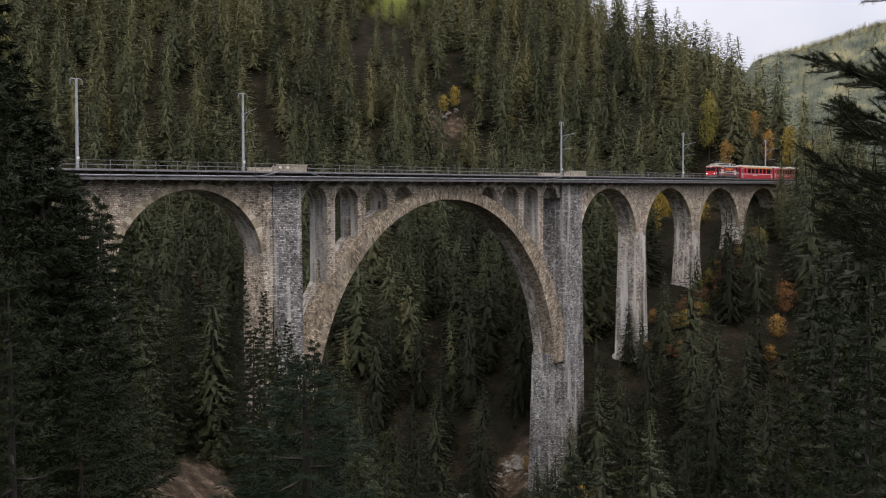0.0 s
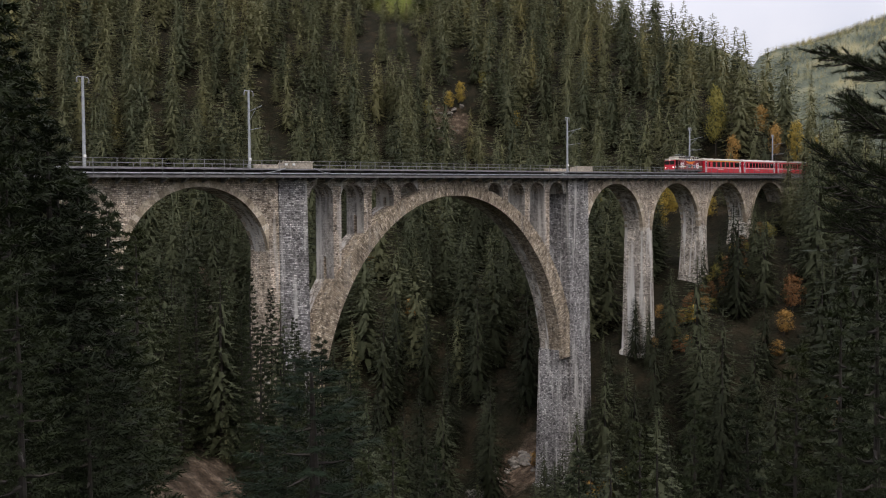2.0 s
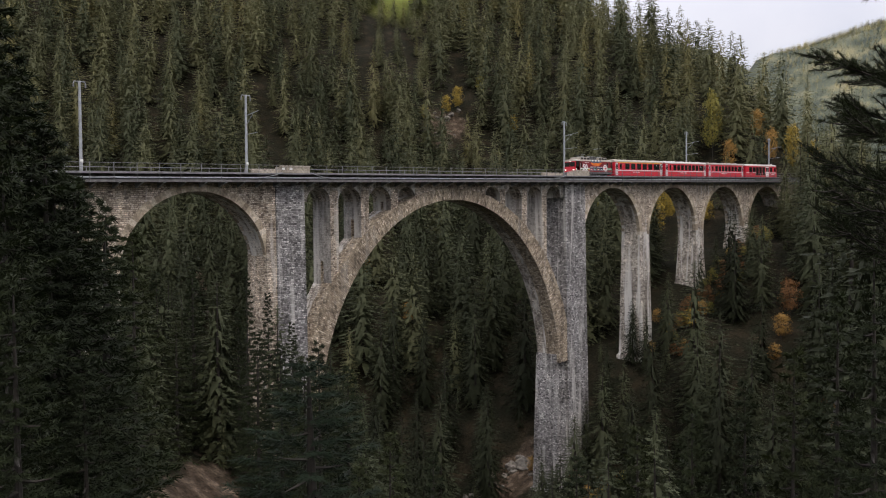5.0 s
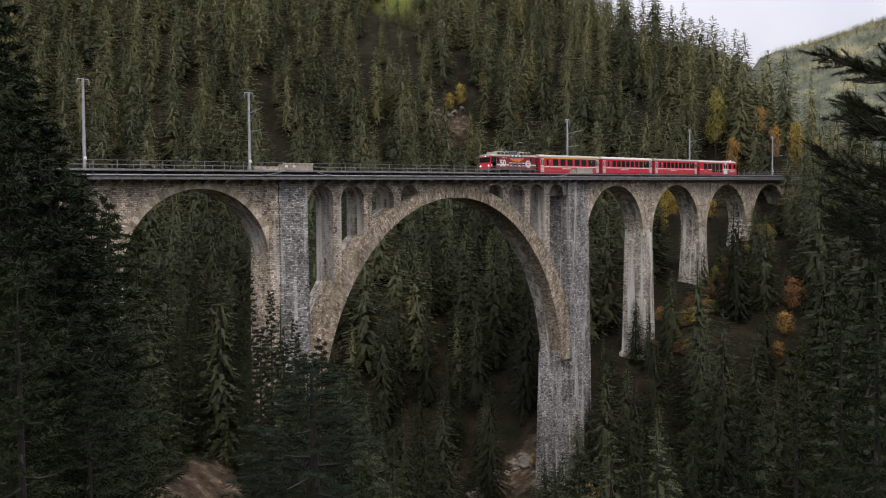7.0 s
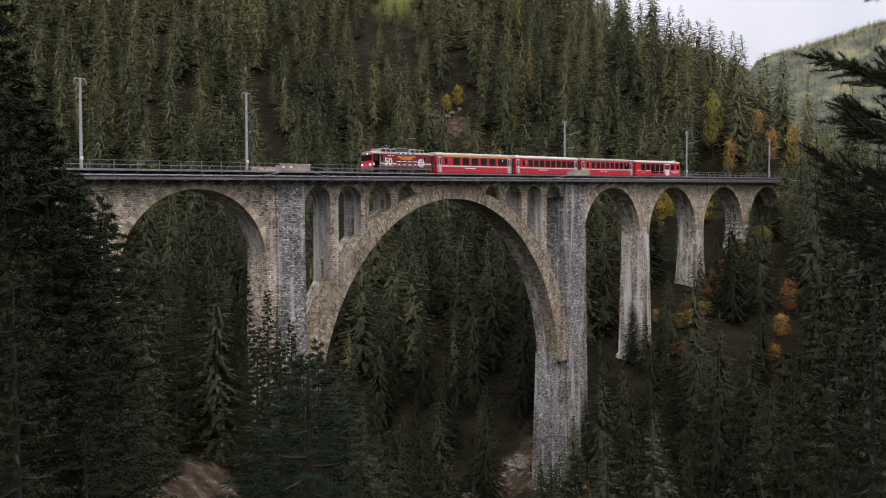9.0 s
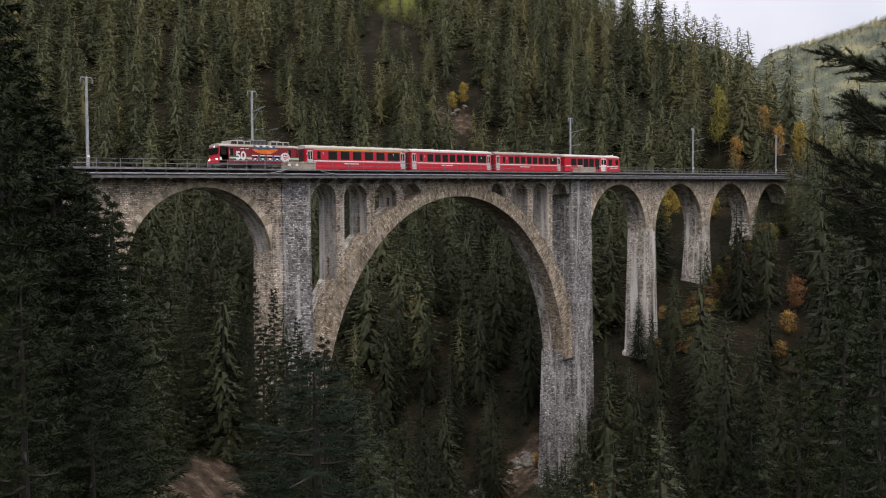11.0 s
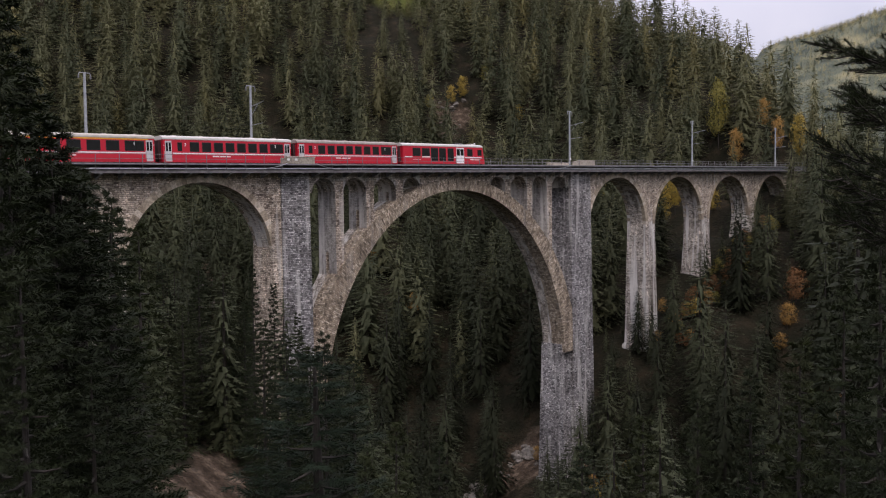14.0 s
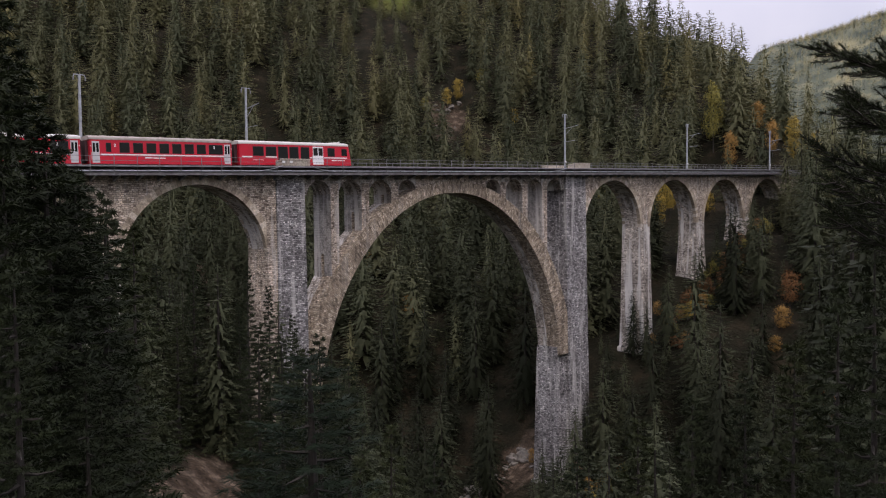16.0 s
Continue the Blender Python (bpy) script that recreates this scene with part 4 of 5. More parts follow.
NEAR_TREES = [
    (14.0, 19, 0.42, 4, 0.85), (18.5, 25, 0.11, 5, 1.1), (17.5, 26, 0.15, 4, 1.05), (16.6, 24, 0.19, 5, 1.1), (15.6, 23, 0.25, 4, 1.1), (11, 24, 0.4, 4, 1.1), (20.0, 31, 0.062, 1, 0.95), (16.6, 15, -0.05, 4, 0.9),
    (22.0, 38, 0.03, 0, 0.8), (23.6, 44, -0.004, 2, 0.9), (25.0, 92, -0.05, 1, 1.1), (27.3, 95, -0.05, 0, 1.0), (29.0, 94, -0.07, 2, 1.1), (26.2, 90, -0.1, 2, 1.0), (30.2, 92, -0.1, 1, 1.0),
    (30.8, 76, -0.055, 4, 0.6), (32.2, 78, -0.078, 5, 0.6), (33.8, 72, -0.115, 4, 0.65), (31.5, 60, -0.125, 0, 0.9), (33.0, 58, -0.14, 1, 0.9), (34.6, 55, -0.155, 2, 0.9), (35.6, 50, -0.14, 1, 0.8), (37.6, 52, -0.17, 0, 0.9),
    (34.9, 17, -0.165, 3, 2.0), (19.0, 26, 0.075, 4, 1.15), (20.2, 27, 0.05, 5, 1.15), (21.9, 29, 0.005, 4, 1.2), (20.5, 20, -0.16, 5, 0.9), (21.4, 24, -0.2, 4, 0.8), (16.2, 21, 0.07, 4, 0.9), (40.5, 44, -0.25, 2, 0.9),
    (43.5, 48, -0.28, 1, 0.9), (38.3, 26, -0.29, 2, 0.9), (74.4, 30, 0.06, 5, 1.0),
    (72.0, 36, -0.02, 4, 1.0), (70.0, 42, -0.08, 0, 1.0), (67.5, 46, -0.14, 2, 1.0), (64.5, 48, -0.18, 1, 1.0), (61.2, 50, -0.21, 0, 1.0), (57.6, 50, -0.24, 2, 1.0), (53.5, 50, -0.28, 1, 1.0)]
near_trees()


def needle_tuft(rng, at, way, n, size):
    """Long pine needles round the end of a twig."""
    d = rng.normal(0, 1, (n, 3)) * 0.75 + way
    d /= np.linalg.norm(d, axis=1)[:, None]
    lat = np.cross(d, rng.normal(0, 1, (n, 3)))
    lat /= np.linalg.norm(lat, axis=1)[:, None]
    o = at - np.asarray(way) * rng.uniform(0, size * 1.2, n)[:, None]
    s = size * rng.uniform(0.7, 1.2, n)[:, None]
    return np.stack([o - lat * s * 0.04, o + lat * s * 0.04, o + d * s], 1)


def pine_by_viewpoint():
    """The pine beside the viewpoint, whose boughs reach into the view."""
    rng = np.random.default_rng(31)
    x, y = from_view(78.0, 13.0)
    z = float(height(x, y)) - 0.3
    ob = thing("pine_tree", "dark pine beside the viewpoint with long needle-tufted boughs", "tree", at=(x, y, z))
    tall = 21.0
    part("trunk", tube(bmesh.new(), [(0, 0, -1), (0.1, 0, 7), (0, 0.1, 14), (0, 0, tall)], [0.26, 0.2, 0.13, 0.03], 10), BARK, ob)
    side = Vector((EYE[0] - x, EYE[1] - y, 0)).normalized().cross(Vector((0, 0, 1)))   # towards the middle of the view
    side = -side if side.dot(Vector((-1, 1, 0))) < 0 else side
    for k in range(16):
        at_z = -3.3 - 0.25 * k + (0.35 if k > 3 else 0)
        h = at_z - z
        reach = (1.2, 0.6, 0.5, 0.5, 2.05)[k] if k < 5 else (rng.uniform(1.3, 1.8) if k < 9 else rng.uniform(1.6, 2.3))
        rise, turn = -0.15 if k == 4 else rng.uniform(-0.1, 0.15), 0.0 if k == 4 else rng.uniform(-0.5, 0.4)
        d = (Matrix.Rotation(turn, 3, "Z") @ side)
        c = Vector((0, 0, 1)).cross(d)
        pts = [d * reach * f + Vector((0, 0, h + rise * f + 0.35 * f * f - 0.25 * math.sin(f * 3))) for f in (0, 0.3, 0.6, 0.85, 1.0)]
        bm = tube(bmesh.new(), pts, [0.035, 0.028, 0.02, 0.012, 0.008], 6)
        tufts = []
        for _ in range(30):
            f = rng.uniform(0.3, 1.0)
            i = min(3, int(f * 4))
            p = pts[i].lerp(pts[i + 1], f * 4 - i if f < 1 else 1)
            w = d * rng.uniform(0.2, 0.9) + c * rng.uniform(-1, 1) + Vector((0, 0, rng.uniform(-0.1, 0.8)))
            w.normalize()
            e = p + w * rng.uniform(0.25, 0.75) * (1.2 - 0.5 * f)
            tube(bm, [p, (p + e) / 2 + Vector((0, 0, -0.03)), e], [0.014, 0.01, 0.006], 4)
            for g in (0.45, 0.75, 1.0):
                tufts.append(needle_tuft(rng, np.array(p.lerp(e, g)), np.array(w), 34, 0.1))
        limb = part("bough", bm, BARK, ob)
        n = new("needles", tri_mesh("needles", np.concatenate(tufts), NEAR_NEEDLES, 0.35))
        n.parent = limb


pine_by_viewpoint()


from mathutils.bvhtree import BVHTree


def far_woods():
    """Larch and spruce on the mountain at the valley's end, sunlight painted in."""
    rng = np.random.default_rng(8)
    base = [conifer(rng, 20, 4.2, 6, 4, 1, 0.05, 0.3, 0.2, 1, 0.75, 2.3) / 20 for _ in range(6)]
    lows, tones, bulge = [], [], []
    land = bpy.data.objects["ground"].data
    tree = BVHTree.FromPolygons([v.co for v in land.vertices], [tuple(p.vertices) for p in land.polygons])
    for _ in range(9000):
        az, d = rng.uniform(59, 75.5), 950 + 1010 * math.sqrt(rng.uniform(0, 1))
        x, y = EYE[0] + d * math.sin(radians(az)), EYE[1] + d * math.cos(radians(az))
        tall = rng.uniform(7, 13)
        b = base[int(rng.integers(0, 6))]
        r = b * np.array([tall * 1.9, tall * 1.9, tall])
        bulge.append(outward(r))
        hit = tree.ray_cast(Vector((x, y, 3000)), Vector((0, 0, -1)))[0]
        lows.append(r + np.array([x, y, (hit.z if hit else float(height(x, y))) - 1]))
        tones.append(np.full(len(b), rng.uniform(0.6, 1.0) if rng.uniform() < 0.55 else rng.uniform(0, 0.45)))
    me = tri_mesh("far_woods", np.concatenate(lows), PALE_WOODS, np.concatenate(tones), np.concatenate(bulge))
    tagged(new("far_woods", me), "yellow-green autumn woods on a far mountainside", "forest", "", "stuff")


far_woods()


# ---------------------------------------------------------------- train (moving)
RED = plain("red_coach_paint", (0.52, 0.012, 0.03), 0.32, 0, 0.08, 0.8)
MAROON = plain("maroon_livery", (0.2, 0.012, 0.02), 0.3, 0, 0.15, 0.8)
CREAM_ROOF = plain("cream_roof_paint", (0.4, 0.365, 0.31), 0.6, 0, 0.15, 1.5)
WHITE_ROOF = plain("white_roof_paint", (0.5, 0.475, 0.44), 0.5, 0, 0.08, 1.5)
BROWN_ROOF = plain("sooty_roof_paint", (0.3, 0.26, 0.23), 0.8, 0, 0.25, 1.5)
WHITE = plain("white_paint", (0.78, 0.78, 0.78), 0.4, 0, 0.05, 2)
ALU = plain("brushed_door_metal", (0.55, 0.55, 0.55), 0.45, 0.3, 0.08, 2)
YELLOW = plain("yellow_stripe_paint", (0.75, 0.36, 0.03), 0.4, 0, 0.05, 2)
ORANGE = plain("orange_livery_paint", (0.72, 0.17, 0.02), 0.4, 0, 0.3, 1.2)
GREEN = plain("green_stripe_paint", (0.05, 0.2, 0.1), 0.4, 0, 0.1, 2)
SLATE = plain("slate_blue_livery_paint", (0.05, 0.09, 0.15), 0.4, 0, 0.3, 1.5)
DARK = plain("dark_underframe", (0.025, 0.024, 0.024), 0.8, 0.1, 0.3, 4)
GREY = plain("grey_underframe_paint", (0.09, 0.09, 0.095), 0.7, 0, 0.2, 3)
BELLOWS = plain("bellows_rubber", (0.05, 0.018, 0.02), 0.85, 0, 0.2, 8)
GLASS, _t, _b = material("tinted_window_glass", 0.06)
_b.inputs["Base Color"].default_value = (0.012, 0.012, 0.014, 1)
_b.inputs["IOR"].default_value = 1.5
LAMP, _t, _b = material("lit_headlamp", 0.2)
_b.inputs["Emission Color"].default_value, _b.inputs["Emission Strength"].default_value = (1, 0.93, 0.8, 1), 1.5
SIDE = 1.33


def both(fn):
    for s in (-1, 1):
        fn(s)


def plate(name, x0, x1, z0, z1, mat, parent, out=0.012, bevel=0.0, label="", sides=(-1, 1)):
    """A thin piece on the flanks of a vehicle."""
    for s in sides:
        y0, y1 = sorted((s * (SIDE - 0.03), s * (SIDE + out)))
        part(name, box(bmesh.new(), x0, x1, y0, y1, z0, z1, bevel), mat, parent, label)


def flat_shape(name, outline, mat, parent, out=0.016, label="", sides=(-1, 1)):
    for s in sides:
        y0, y1 = sorted((s * (SIDE - 0.02), s * (SIDE + out)))
        part(name, prism(bmesh.new(), outline, y0, y1), mat, parent, label)


def hull(x0, x1, z0, z1, crown, ends=(0, 0), rise=8):
    """Body and roof sections: straight flanks, arched roof; ends: how far each end leans in at the top."""
    sec = [(-SIDE, z0), (SIDE, z0), (SIDE, z1)] + [(SIDE * math.cos(math.pi * i / rise), z1 + crown * math.sin(math.pi * i / rise) ** 0.8) for i in range(1, rise)] + [(-SIDE, z1)]
    bm = bmesh.new()
    top = z1 + crown - z0

    def ring(x, lean, pinch):
        return [(x + lean * max(0, (z - z0) / top) ** 1.5, y * pinch, z) for y, z in sec]
    return loft(bm, [ring(x0, ends[0], 0.955), ring(x0 + 0.12, ends[0], 1.0), ring(x1 - 0.12, -ends[1], 1.0), ring(x1, -ends[1], 0.955)])


def roof_shell(x0, x1, z1, crown, mat, parent, ends=(0, 0), rise=10):
    sec = [(-SIDE - 0.03, z1 - 0.12)] + [((SIDE + 0.03) * math.cos(math.pi * (1 - i / rise)), z1 + (crown + 0.03) * math.sin(math.pi * i / rise) ** 0.75) for i in range(0, rise + 1)] + [(SIDE + 0.03, z1 - 0.12)]
    bm = bmesh.new()
    rings = []
    for f, k, dx in ((0, 0.88, 0), (0, 0.98, 0.25), (0, 1, 0.7), (1, 1, -0.7), (1, 0.98, -0.25), (1, 0.88, 0)):
        x = (x1 - ends[1] if f else x0 + ends[0]) + dx
        rings.append([(x, y * (0.97 + 0.03 * k), z1 - 0.12 + (z - z1 + 0.12) * k) for y, z in sec])
    return part("roof", loft(bm, rings), mat, parent)


def bogie(x, parent, base=2.0):
    bm = box(bmesh.new(), x - base * 0.72, x + base * 0.72, -1.0, 1.0, 0.38, 0.72, 0.04)
    b = part("bogie", bm, DARK, parent, "dark running gear")
    for dx in (-base / 2, base / 2):
        for y in (-0.55, 0.55):
            w = tube(bmesh.new(), [(x + dx, y - 0.07, 0.4), (x + dx, y + 0.07, 0.4)], [0.4, 0.4], 16)
            part("wheel", w, DARK, b)
        for y in (-1.02, 1.02):
            part("axle_box", box(bmesh.new(), x + dx - 0.2, x + dx + 0.2, y - 0.1, y + 0.1, 0.28, 0.6, 0.03), GREY, b)


def writing(text, x, z, size, parent, mat, name="numeral", bold=0.012):
    """Raised lettering on the near flank."""
    cu = bpy.data.curves.new(name, "FONT")
    cu.body, cu.size, cu.extrude, cu.offset = text, size, 0.006, bold
    cu.align_x = "CENTER"
    cu.materials.append(mat)
    ob = new(name, cu)
    ob.parent = parent
    ob.matrix_basis = pose(x, -SIDE - 0.024, z, 90, 0, 0)


def window(x0, x1, z0, z1, parent):
    for s in (-1, 1):
        y0, y1 = sorted((s * (SIDE - 0.04), s * (SIDE + 0.018)))
        w = part("window_frame", box(bmesh.new(), x0 - 0.04, x1 + 0.04, y0, y1, z0 - 0.04, z1 + 0.04, 0.012), DARK, parent)
        y0, y1 = sorted((s * (SIDE - 0.02), s * (SIDE + 0.024)))
        part("pane", box(bmesh.new(), x0, x1, y0, y1, z0, z1, 0.03), GLASS, w)


def coach_door(x0, x1, parent, mat=ALU, z0=0.62, z1=3.15):
    for s in (-1, 1):
        y0, y1 = sorted((s * (SIDE - 0.05), s * (SIDE + 0.02)))
        d = part("door", box(bmesh.new(), x0, x1, y0, y1, z0, z1, 0.015), mat, parent, "pale metal folding door")
        mid = (x0 + x1) / 2
        y0, y1 = sorted((s * (SIDE - 0.03), s * (SIDE + 0.026)))
        for a, b in ((x0 + 0.08, mid - 0.05), (mid + 0.05, x1 - 0.08)):
            part("door_pane", box(bmesh.new(), a, b, y0, y1, z0 + 1.25, z1 - 0.2, 0.03), GLASS, d)
        y0, y1 = sorted((s * (SIDE), s * (SIDE + 0.07)))
        part("grab_rail", box(bmesh.new(), x0 - 0.1, x0 - 0.06, y0, y1, 1.0, 1.9), ALU, d)


def coach(long, label, roof_mat, wins, small, first, yellow, last_small):
    ob = thing("railway_coach", label, "railway coach", "coaches of the red train")
    part("body", hull(0.2, long - 0.2, 0.52, 3.42, 0.3), RED, ob)
    roof_shell(0.12, long - 0.12, 3.45, 0.4, roof_mat, ob)
    part("underframe", box(bmesh.new(), 0.5, long - 0.5, -1.1, 1.1, 0.42, 0.56), GREY, ob)
    for a, b in ((5.2, 7.6), (8.2, 10.1), (long - 6.9, long - 5.4)):
        part("equipment_box", box(bmesh.new(), a, b, -1.05, 1.05, 0.22, 0.52, 0.03), DARK, ob)
    bogie(2.9, ob), bogie(long - 2.9, ob)
    for a, b in ((0.45, 1.3), (long - 1.3, long - 0.45)):
        coach_door(a, b, ob)
    a, b, z0, z1 = 2.1, 2.65, 1.95, 2.95
    window(a, b, z0, z1, ob)
    start, wide, gap = wins[1], wins[2], wins[3]
    for i in range(wins[0]):
        window(start + i * (wide + gap), start + i * (wide + gap) + wide, 1.88, 3.02, ob)
    if last_small:
        window(long - 2.35, long - 1.55, 1.88, 3.02, ob)
    plate("waist_stripe", 1.4, long - 1.4, 1.56, 1.7, WHITE, ob)
    if yellow:
        plate("class_stripe", 1.4, long - 1.0, 3.16, 3.32, YELLOW, ob, label="yellow first-class stripe")
    writing(first, 3.12, 2.55, 0.5, ob, WHITE, "class_numeral", 0.01)
    writing(first, long - 2.75, 2.55, 0.5, ob, WHITE, "class_numeral", 0.01)
    plate("lettering_bar", long * 0.36, long * 0.36 + 0.9, 1.22, 1.36, WHITE, ob, 0.016, sides=(-1,))
    plate("lettering_bar", long * 0.36 + 1.05, long * 0.36 + 2.6, 1.22, 1.34, WHITE, ob, 0.016, sides=(-1,))
    for x in (0.05, long - 0.35):
        part("gangway_bellows", box(bmesh.new(), x - 0.2, x + 0.5, -0.75, 0.75, 0.9, 3.25, 0.06), BELLOWS, ob)
    for x in (-0.15, long - 0.1):
        part("coupler", tube(bmesh.new(), [(x - 0.1, 0, 0.75), (x + 0.35, 0, 0.75)], [0.12, 0.1], 8), DARK, ob)
    for i in range(5):
        x = 2.2 + i * (long - 4.4) / 4
        part("roof_vent", box(bmesh.new(), x - 0.25, x + 0.25, -0.3, 0.3, 3.84, 3.95, 0.03), roof_mat, ob)
    for s in (-1, 1):
        for x in (0.3, long - 0.3):
            part("tail_lamp", tube(bmesh.new(), [(x, s * (SIDE - 0.02), 2.6), (x, s * (SIDE + 0.04), 2.6)], [0.06, 0.06], 8), WHITE, ob)
    return ob


def driving_trailer(long):
    ob = thing("driving_trailer", "red driving trailer with white roof and white double door", "railway coach", "coaches of the red train")
    part("body", hull(0.25, long - 0.1, 0.55, 3.42, 0.3, (0, 0.55)), RED, ob)
    roof_shell(0.12, long - 0.1, 3.45, 0.38, WHITE_ROOF, ob, (0, 0.5))
    part("underframe", box(bmesh.new(), 0.6, long - 1.2, -1.1, 1.1, 0.4, 0.58), GREY, ob)
    bogie(3.0, ob), bogie(long - 3.6, ob)
    for a, b in ((2.3, 3.9), (4.3, 5.9)):
        window(a, b, 1.8, 3.0, ob)
    for a, b in ((6.25, 7.75), (8.05, 9.5), (9.95, 11.3)):
        window(a, b, 1.05, 3.05, ob)
    window(14.55, 15.75, 1.85, 3.0, ob)
    coach_door(11.95, 13.75, ob, WHITE, 0.65, 3.2)
    for a, b in ((0.6, 2.2), (4.2, 6.0), (11.4, 11.8), (13.9, 18.0)):
        plate("waist_stripe", a, b, 1.56, 1.72, WHITE, ob)
    plate("lettering_bar", 15.2, 16.1, 1.2, 1.34, WHITE, ob, 0.016, sides=(-1,))
    plate("lettering_bar", 16.25, 17.6, 1.2, 1.32, WHITE, ob, 0.016, sides=(-1,))
    plate("lettering_bar", 2.3, 3.9, 1.2, 1.26, WHITE, ob, 0.016, sides=(-1,))
    plate("cab_side_window", 17.0, 18.0, 1.95, 2.95, GLASS, ob, 0.02, 0.02)
    part("windscreen", box(bmesh.new(), long - 0.52, long - 0.3, -1.15, 1.15, 2.0, 3.1, 0.05), GLASS, ob)
    part("roof_unit", box(bmesh.new(), 12.7, 13.9, -0.8, 0.8, 3.75, 3.98, 0.04), GREY, ob)
    part("roof_unit", box(bmesh.new(), 16.2, 17.2, -0.6, 0.6, 3.7, 3.98, 0.05), WHITE_ROOF, ob)
    part("horn", tube(bmesh.new(), [(16.9, -0.5, 3.95), (17.3, -0.5, 4.02)], [0.05, 0.1], 8), WHITE, ob)
    for x in (0.05, ):
        part("gangway_bellows", box(bmesh.new(), x - 0.2, x + 0.5, -0.75, 0.75, 0.9, 3.25, 0.06), BELLOWS, ob)
    for y in (-0.85, 0.85):
        part("tail_lamp", tube(bmesh.new(), [(long - 0.2, y, 1.35), (long - 0.05, y, 1.35)], [0.1, 0.1], 10), WHITE, ob)
    part("snow_plough", box(bmesh.new(), long - 0.8, long - 0.2, -1.1, 1.1, 0.2, 0.55, 0.05), DARK, ob)
    return ob


def locomotive(long):
    ob = thing("locomotive", "red electric locomotive with maroon livery, white numerals and pantographs", "locomotive")
    a, b = 0.3, long - 0.3
    part("body", hull(a, b, 1.2, 3.3, 0.22, (0.28, 0.28)), MAROON, ob)
    # bright red cab ends
    for s in (0, 1):
        x0, x1 = (a - 0.02, a + 1.55) if s == 0 else (b - 0.55, b + 0.02)
        part("cab", hull(x0, x1, 1.19, 3.31, 0.23, (0.28, 0.0) if s == 0 else (0, 0.28)), RED, ob, "bright red cab end")
    part("frame_skirt", box(bmesh.new(), a + 0.15, b - 0.15, -1.3, 1.3, 0.96, 1.19, 0.02), GREY, ob)
    for x in (a + 0.12, b - 0.12):
        part("buffer_beam", box(bmesh.new(), x - 0.2, x + 0.2, -1.25, 1.25, 0.7, 1.19, 0.04), GREY, ob)
        part("coupler", tube(bmesh.new(), [(x - 0.35, 0, 0.8), (x + 0.35, 0, 0.8)], [0.16, 0.16], 10), DARK, ob)
    bogie(3.3, ob, 2.3), bogie(long - 3.3, ob, 2.3)
    part("transformer_box", box(bmesh.new(), long / 2 - 1.3, long / 2 + 1.3, -1.15, 1.15, 0.35, 0.96, 0.05), DARK, ob)
    roof_shell(a - 0.02, b + 0.02, 3.4, 0.26, CREAM_ROOF, ob, (0.22, 0.22))
    # windscreens, cab windows and doors
    for s, x in ((0, a + 0.1), (1, b - 0.1)):
        for y in (-0.62, 0.62):
            part("windscreen", box(bmesh.new(), x - 0.06 - (0.02 if s == 0 else -0.06), x + 0.1, y - 0.55, y + 0.55, 2.25, 3.12, 0.04), GLASS, ob)
        for y in (-0.95, 0.95):
            part("headlamp", tube(bmesh.new(), [(x - 0.2 if s == 0 else x + 0.05, y, 1.62), (x + 0.0 if s == 0 else x + 0.2, y, 1.62)], [0.13, 0.13], 12), LAMP, ob)
        part("headlamp", tube(bmesh.new(), [(x + 0.1, 0, 3.3), (x + 0.3, 0, 3.3)], [0.12, 0.12], 12), LAMP, ob)
    plate("crest", a + 0.2, a + 0.5, 1.5, 1.9, WHITE, ob, 0.014)
    for x in (a + 0.45, ):
        plate("cab_side_window", x, x + 0.75, 2.2, 3.1, GLASS, ob, 0.016, 0.02)
    for x in (a + 1.75, b - 1.75):
        plate("door_window", x, x + 0.42, 2.15, 3.05, GLASS, ob, 0.016, 0.02)
        for s in (-1, 1):
            part("handrail", tube(bmesh.new(), [(x - 0.12, s * (SIDE + 0.06), 1.3), (x - 0.12, s * (SIDE + 0.06), 2.9)], [0.02, 0.02], 6), ALU, ob)
    # livery: stripes, big numerals, a mountain picture over a row of small vehicles, a round badge
    for z0, z1, m in ((1.62, 1.76, GREEN), (1.765, 1.88, WHITE), (1.885, 2.0, GREEN)):
        plate("livery_stripe", a + 1.6, a + 5.0, z0, z1, m, ob, 0.01)
        plate("livery_stripe", b - 3.6, b - 0.1, z0, z1, m, ob, 0.01)
    plate("livery_stripe", a + 4.3, a + 5.0, 1.62, 1.76, YELLOW, ob, 0.013)
    plate("livery_stripe", b - 3.6, b - 2.9, 1.62, 1.76, YELLOW, ob, 0.013)
    writing("50", a + 3.25, 1.6, 1.55, ob, WHITE, "numeral", 0.035)
    plate("lettering_bar", a + 2.3, a + 4.3, 1.42, 1.5, WHITE, ob, 0.014, sides=(-1,))
    plate("lettering_bar", a + 3.2, a + 3.8, 3.0, 3.08, WHITE, ob, 0.014, sides=(-1,))
    plate("lettering_bar", a + 4.0, a + 4.5, 3.0, 3.08, WHITE, ob, 0.014, sides=(-1,))
    flat_shape("livery_sky", [(5.3, 3.32), (9.2, 3.32), (9.0, 2.95), (8.2, 2.75), (7.0, 2.7), (5.9, 2.85)], SLATE, ob, 0.008)
    flat_shape("livery_mountain", [(5.3, 2.98), (5.8, 3.06), (6.4, 2.9), (7.0, 3.0), (7.7, 2.92), (8.4, 3.08), (9.4, 3.05), (8.9, 2.75), (8.2, 2.45), (7.2, 2.38), (6.2, 2.5), (5.7, 2.72)], ORANGE, ob, 0.016)
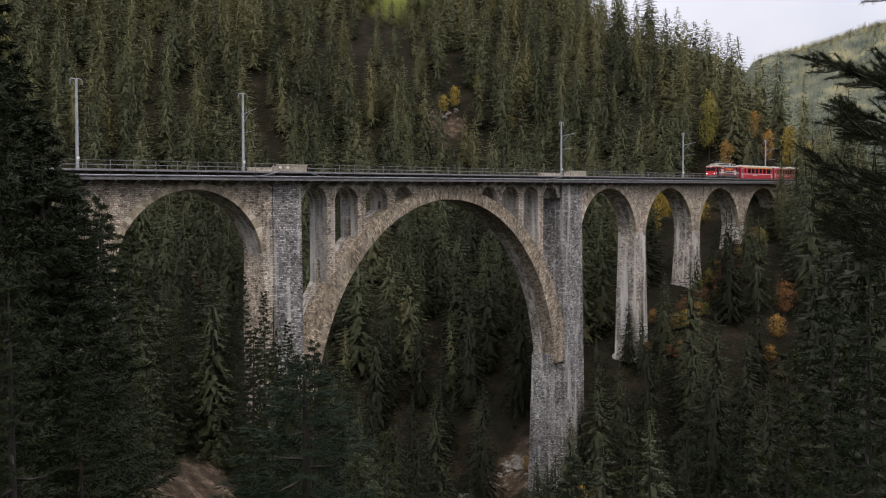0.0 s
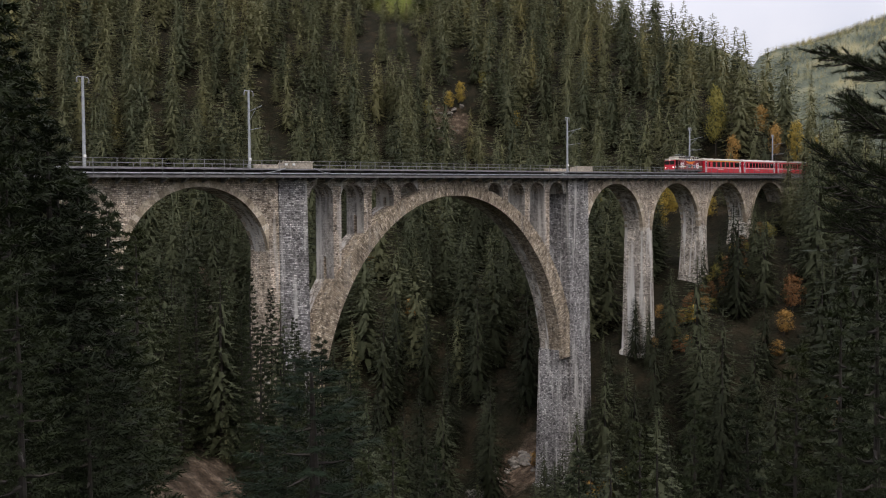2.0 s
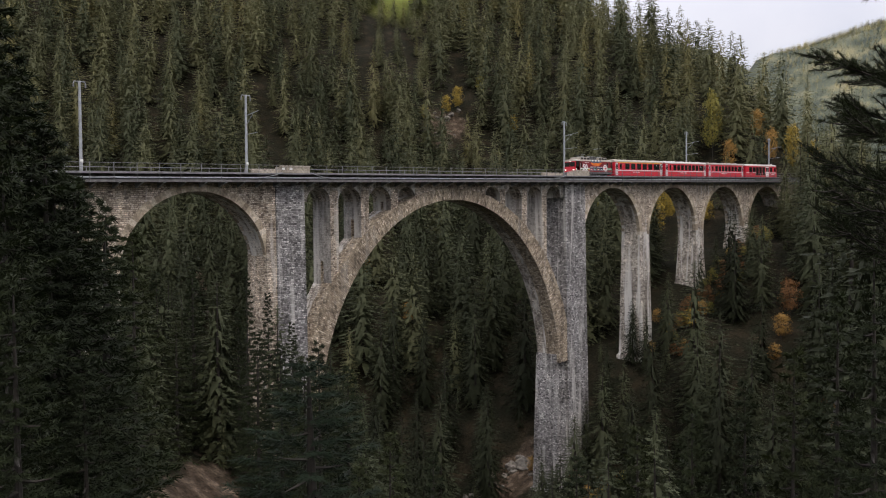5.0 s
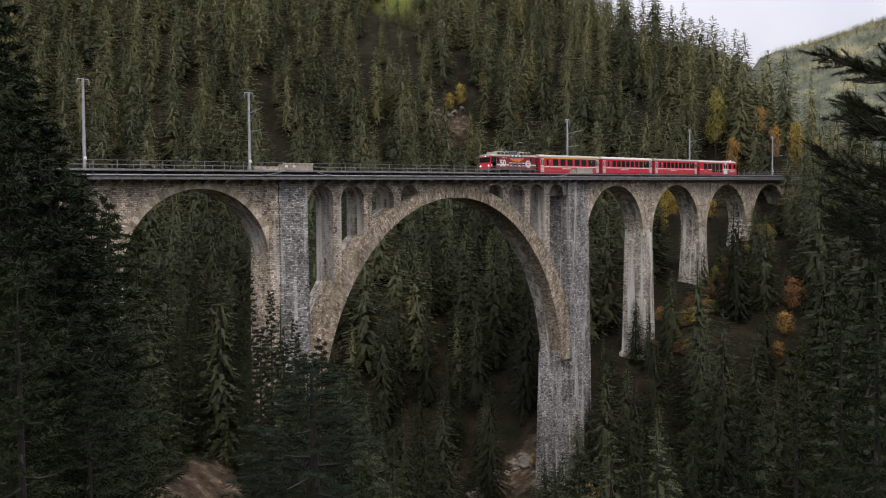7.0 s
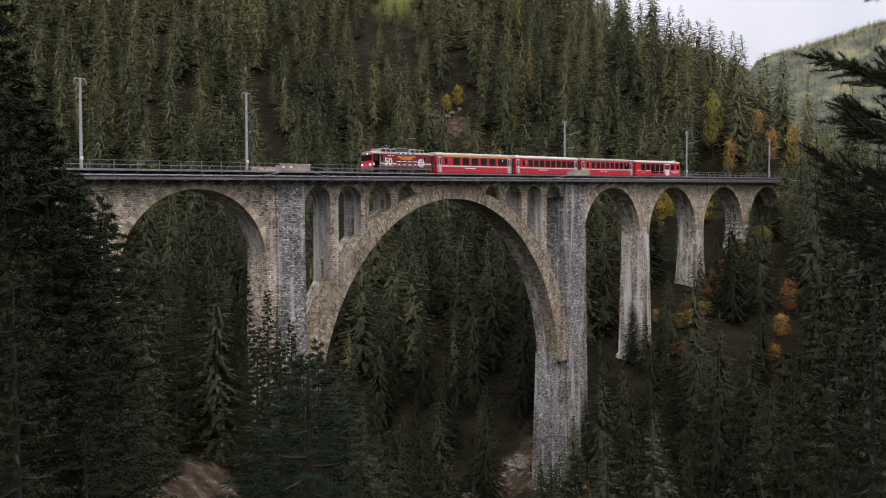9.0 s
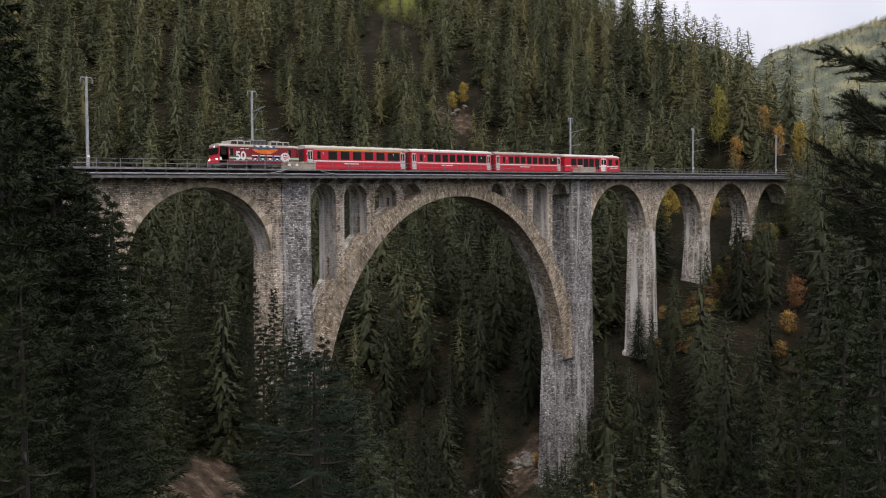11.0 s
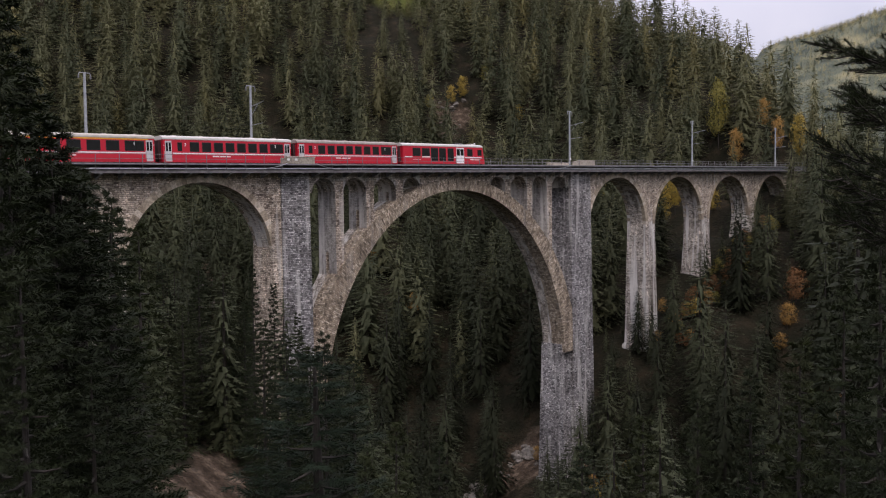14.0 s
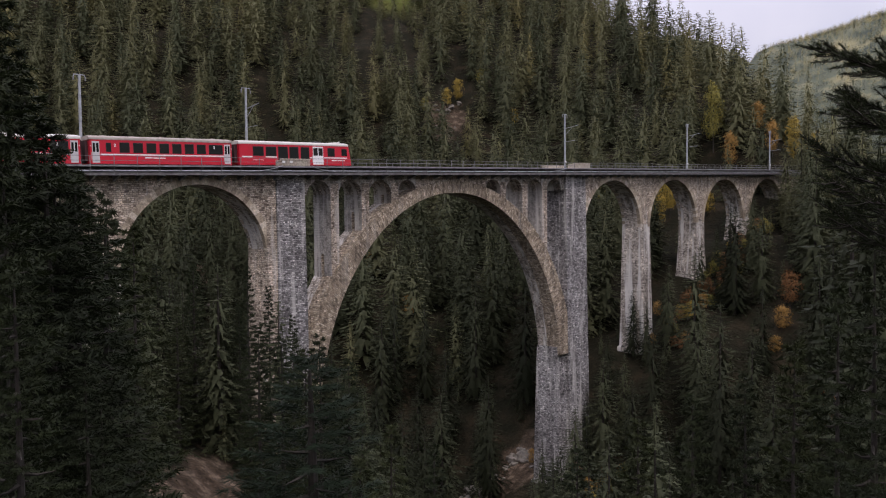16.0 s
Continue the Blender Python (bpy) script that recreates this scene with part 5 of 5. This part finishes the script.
    for i in range(4):
        x = 5.2 + i * 1.13
        flat_shape("livery_vehicle", [(x, 1.45), (x + 1.02, 1.45), (x + 1.06, 1.9), (x + 0.9, 2.24), (x + 0.12, 2.24), (x - 0.03, 1.9)], SLATE, ob, 0.014)
        plate("livery_vehicle_roof", x + 0.08, x + 0.94, 2.1, 2.22, WHITE, ob, 0.018)
        plate("livery_vehicle_window", x + 0.12, x + 0.9, 1.88, 2.09, GLASS, ob, 0.019)
        plate("livery_vehicle_front", x + 0.14, x + 0.88, 1.6, 1.85, (RED, GREEN, ORANGE, SLATE)[i], ob, 0.018)
        plate("livery_vehicle_nose", x + 0.36, x + 0.66, 1.64, 1.82, WHITE, ob, 0.022)
        for dx in (0.16, 0.76):
            plate("livery_vehicle_lamp", x + dx, x + dx + 0.1, 1.5, 1.58, WHITE, ob, 0.019)
    disc = [(b - 2.3 + 0.72 * math.cos(k * math.pi / 16), 1.98 + 0.66 * math.sin(k * math.pi / 16)) for k in range(32)]
    flat_shape("round_badge", disc, WHITE, ob, 0.02, "white round badge")
    ring = [(b - 2.3 + 0.6 * math.cos(k * math.pi / 16), 1.98 + 0.55 * math.sin(k * math.pi / 16)) for k in range(32)]
    flat_shape("badge_field", ring, RED, ob, 0.024, "red field of the badge")
    core = [(b - 2.3 + 0.55 * math.cos(k * math.pi / 16), 1.98 + 0.5 * math.sin(k * math.pi / 16)) for k in range(32)]
    flat_shape("badge_centre", core, WHITE, ob, 0.028)
    for x, z, w, h in ((0, 1.86, 0.36, 0.16), (-0.24, 2.14, 0.1, 0.2), (0.02, 2.18, 0.09, 0.22), (0.26, 2.14, 0.1, 0.2), (0, 1.66, 0.22, 0.08)):
        plate("badge_bar", b - 2.3 + x - w, b - 2.3 + x + w, z, z + h, MAROON if z > 1.9 else RED, ob, 0.034)
    # roof louvres, boxes and pantographs
    for x0, x1, n in ((a + 1.9, a + 4.9, 3), (b - 4.5, b - 1.5, 3)):
        part("louvre_box", box(bmesh.new(), x0, x1, -1.24, 1.24, 3.45, 4.1, 0.06), CREAM_ROOF, ob)
        for k in range(n):
            w = (x1 - x0) / n
            for s in (-1, 1):
                y0, y1 = sorted((s * 1.2, s * 1.252))
                part("louvre", box(bmesh.new(), x0 + k * w + 0.1, x0 + (k + 1) * w - 0.1, y0, y1, 3.62, 3.99), DARK, ob)
    part("roof_walkway", box(bmesh.new(), a + 5.0, b - 4.6, -1.1, 1.1, 3.44, 3.55, 0.02), GREY, ob)
    for k in range(7):
        plate("roof_light", a + 5.2 + k * 0.5, a + 5.5 + k * 0.5, 3.28, 3.5, WHITE if k % 2 else SLATE, ob, 0.045)
    for y in (-0.8, 0.8):
        part("resistor_rail", tube(bmesh.new(), [(a + 4.6, y, 4.25), (b - 4.9, y, 4.25)], [0.035, 0.035], 6), STEEL, ob)
    for k in range(6):
        x = a + 4.7 + k * 0.6
        part("resistor_rack", box(bmesh.new(), x, x + 0.4, -0.75, 0.75, 3.6, 4.2, 0.02), GREY, ob)

    def panto(x, raised, lean):
        p = part("pantograph", box(bmesh.new(), x - 0.5, x + 0.5, -0.6, 0.6, 4.2, 4.27), STEEL, ob)
        top = 5.95 if raised else 4.62
        knee = (x + lean * (1.7 if raised else 1.9), (4.25 + top) / 2 if raised else 4.46)
        head = (x + lean * (0.2 if raised else -0.3), top)
        for y in (-0.3, 0.3):
            part("lower_arm", tube(bmesh.new(), [(x, y, 4.27), (knee[0], y * 0.7, knee[1])], [0.028, 0.024], 6), DARK, p)
            part("upper_arm", tube(bmesh.new(), [(knee[0], y * 0.7, knee[1]), (head[0], y * 0.4, head[1])], [0.02, 0.018], 6), DARK, p)
        for dx in (-0.18, 0.18):
            part("contact_strip", tube(bmesh.new(), [(head[0] + dx, -0.85, top - 0.12), (head[0] + dx, -0.6, top), (head[0] + dx, 0.6, top), (head[0] + dx, 0.85, top - 0.12)], [0.022] * 4, 6), STEEL, p)
        for dx in (-0.4, 0.4):
            for y in (-0.5, 0.5):
                part("insulator", tube(bmesh.new(), [(x + dx, y, 4.05), (x + dx, y, 4.2)], [0.07, 0.07], 8), WHITE, p)
    panto(a + 3.6, False, -1)
    panto(b - 3.2, True, 1)
    return ob


def front_at(t):
    return FRONT[0] + FRONT[1] * t + FRONT[2] * t * t + float(np.interp(t, [0, 2, 4, 6.5, 9, 11.5, 16], [1.6, 2.2, 2.2, 1.4, 0.8, 0.2, 0]))


FRONT = (120.3, -11.25, -0.0862)
train, lag = [], 0.0
for made, long in (
        (lambda n: locomotive(n), 13.0),
        (lambda n: coach(n, "red first-class coach with a yellow stripe and cream roof", CREAM_ROOF, (6, 4.05, 1.5, 0.72), 1, "1", True, True), 19.0),
        (lambda n: coach(n, "red second-class coach with a white waist stripe and white roof", WHITE_ROOF, (8, 3.75, 1.2, 0.46), 1, "2", False, True), 18.9),
        (lambda n: coach(n, "older red second-class coach with a sooty brown roof", BROWN_ROOF, (8, 3.7, 1.15, 0.5), 1, "2", False, True), 18.7),
        (lambda n: driving_trailer(n), 18.9)):
    wagon = made(long)
    train.append((wagon, lag))
    lag += long + 0.65


def motions():
    tilt = -math.degrees(math.atan(GRADE))
    for ob, behind in train:
        rows = []
        for k in range(33):
            x = front_at(k / 2) + behind
            rows.append((k / 2, pose(x, 2.24, 0.86 + GRADE * x, 0, tilt, 0)))
        walk(ob, rows)


motions()
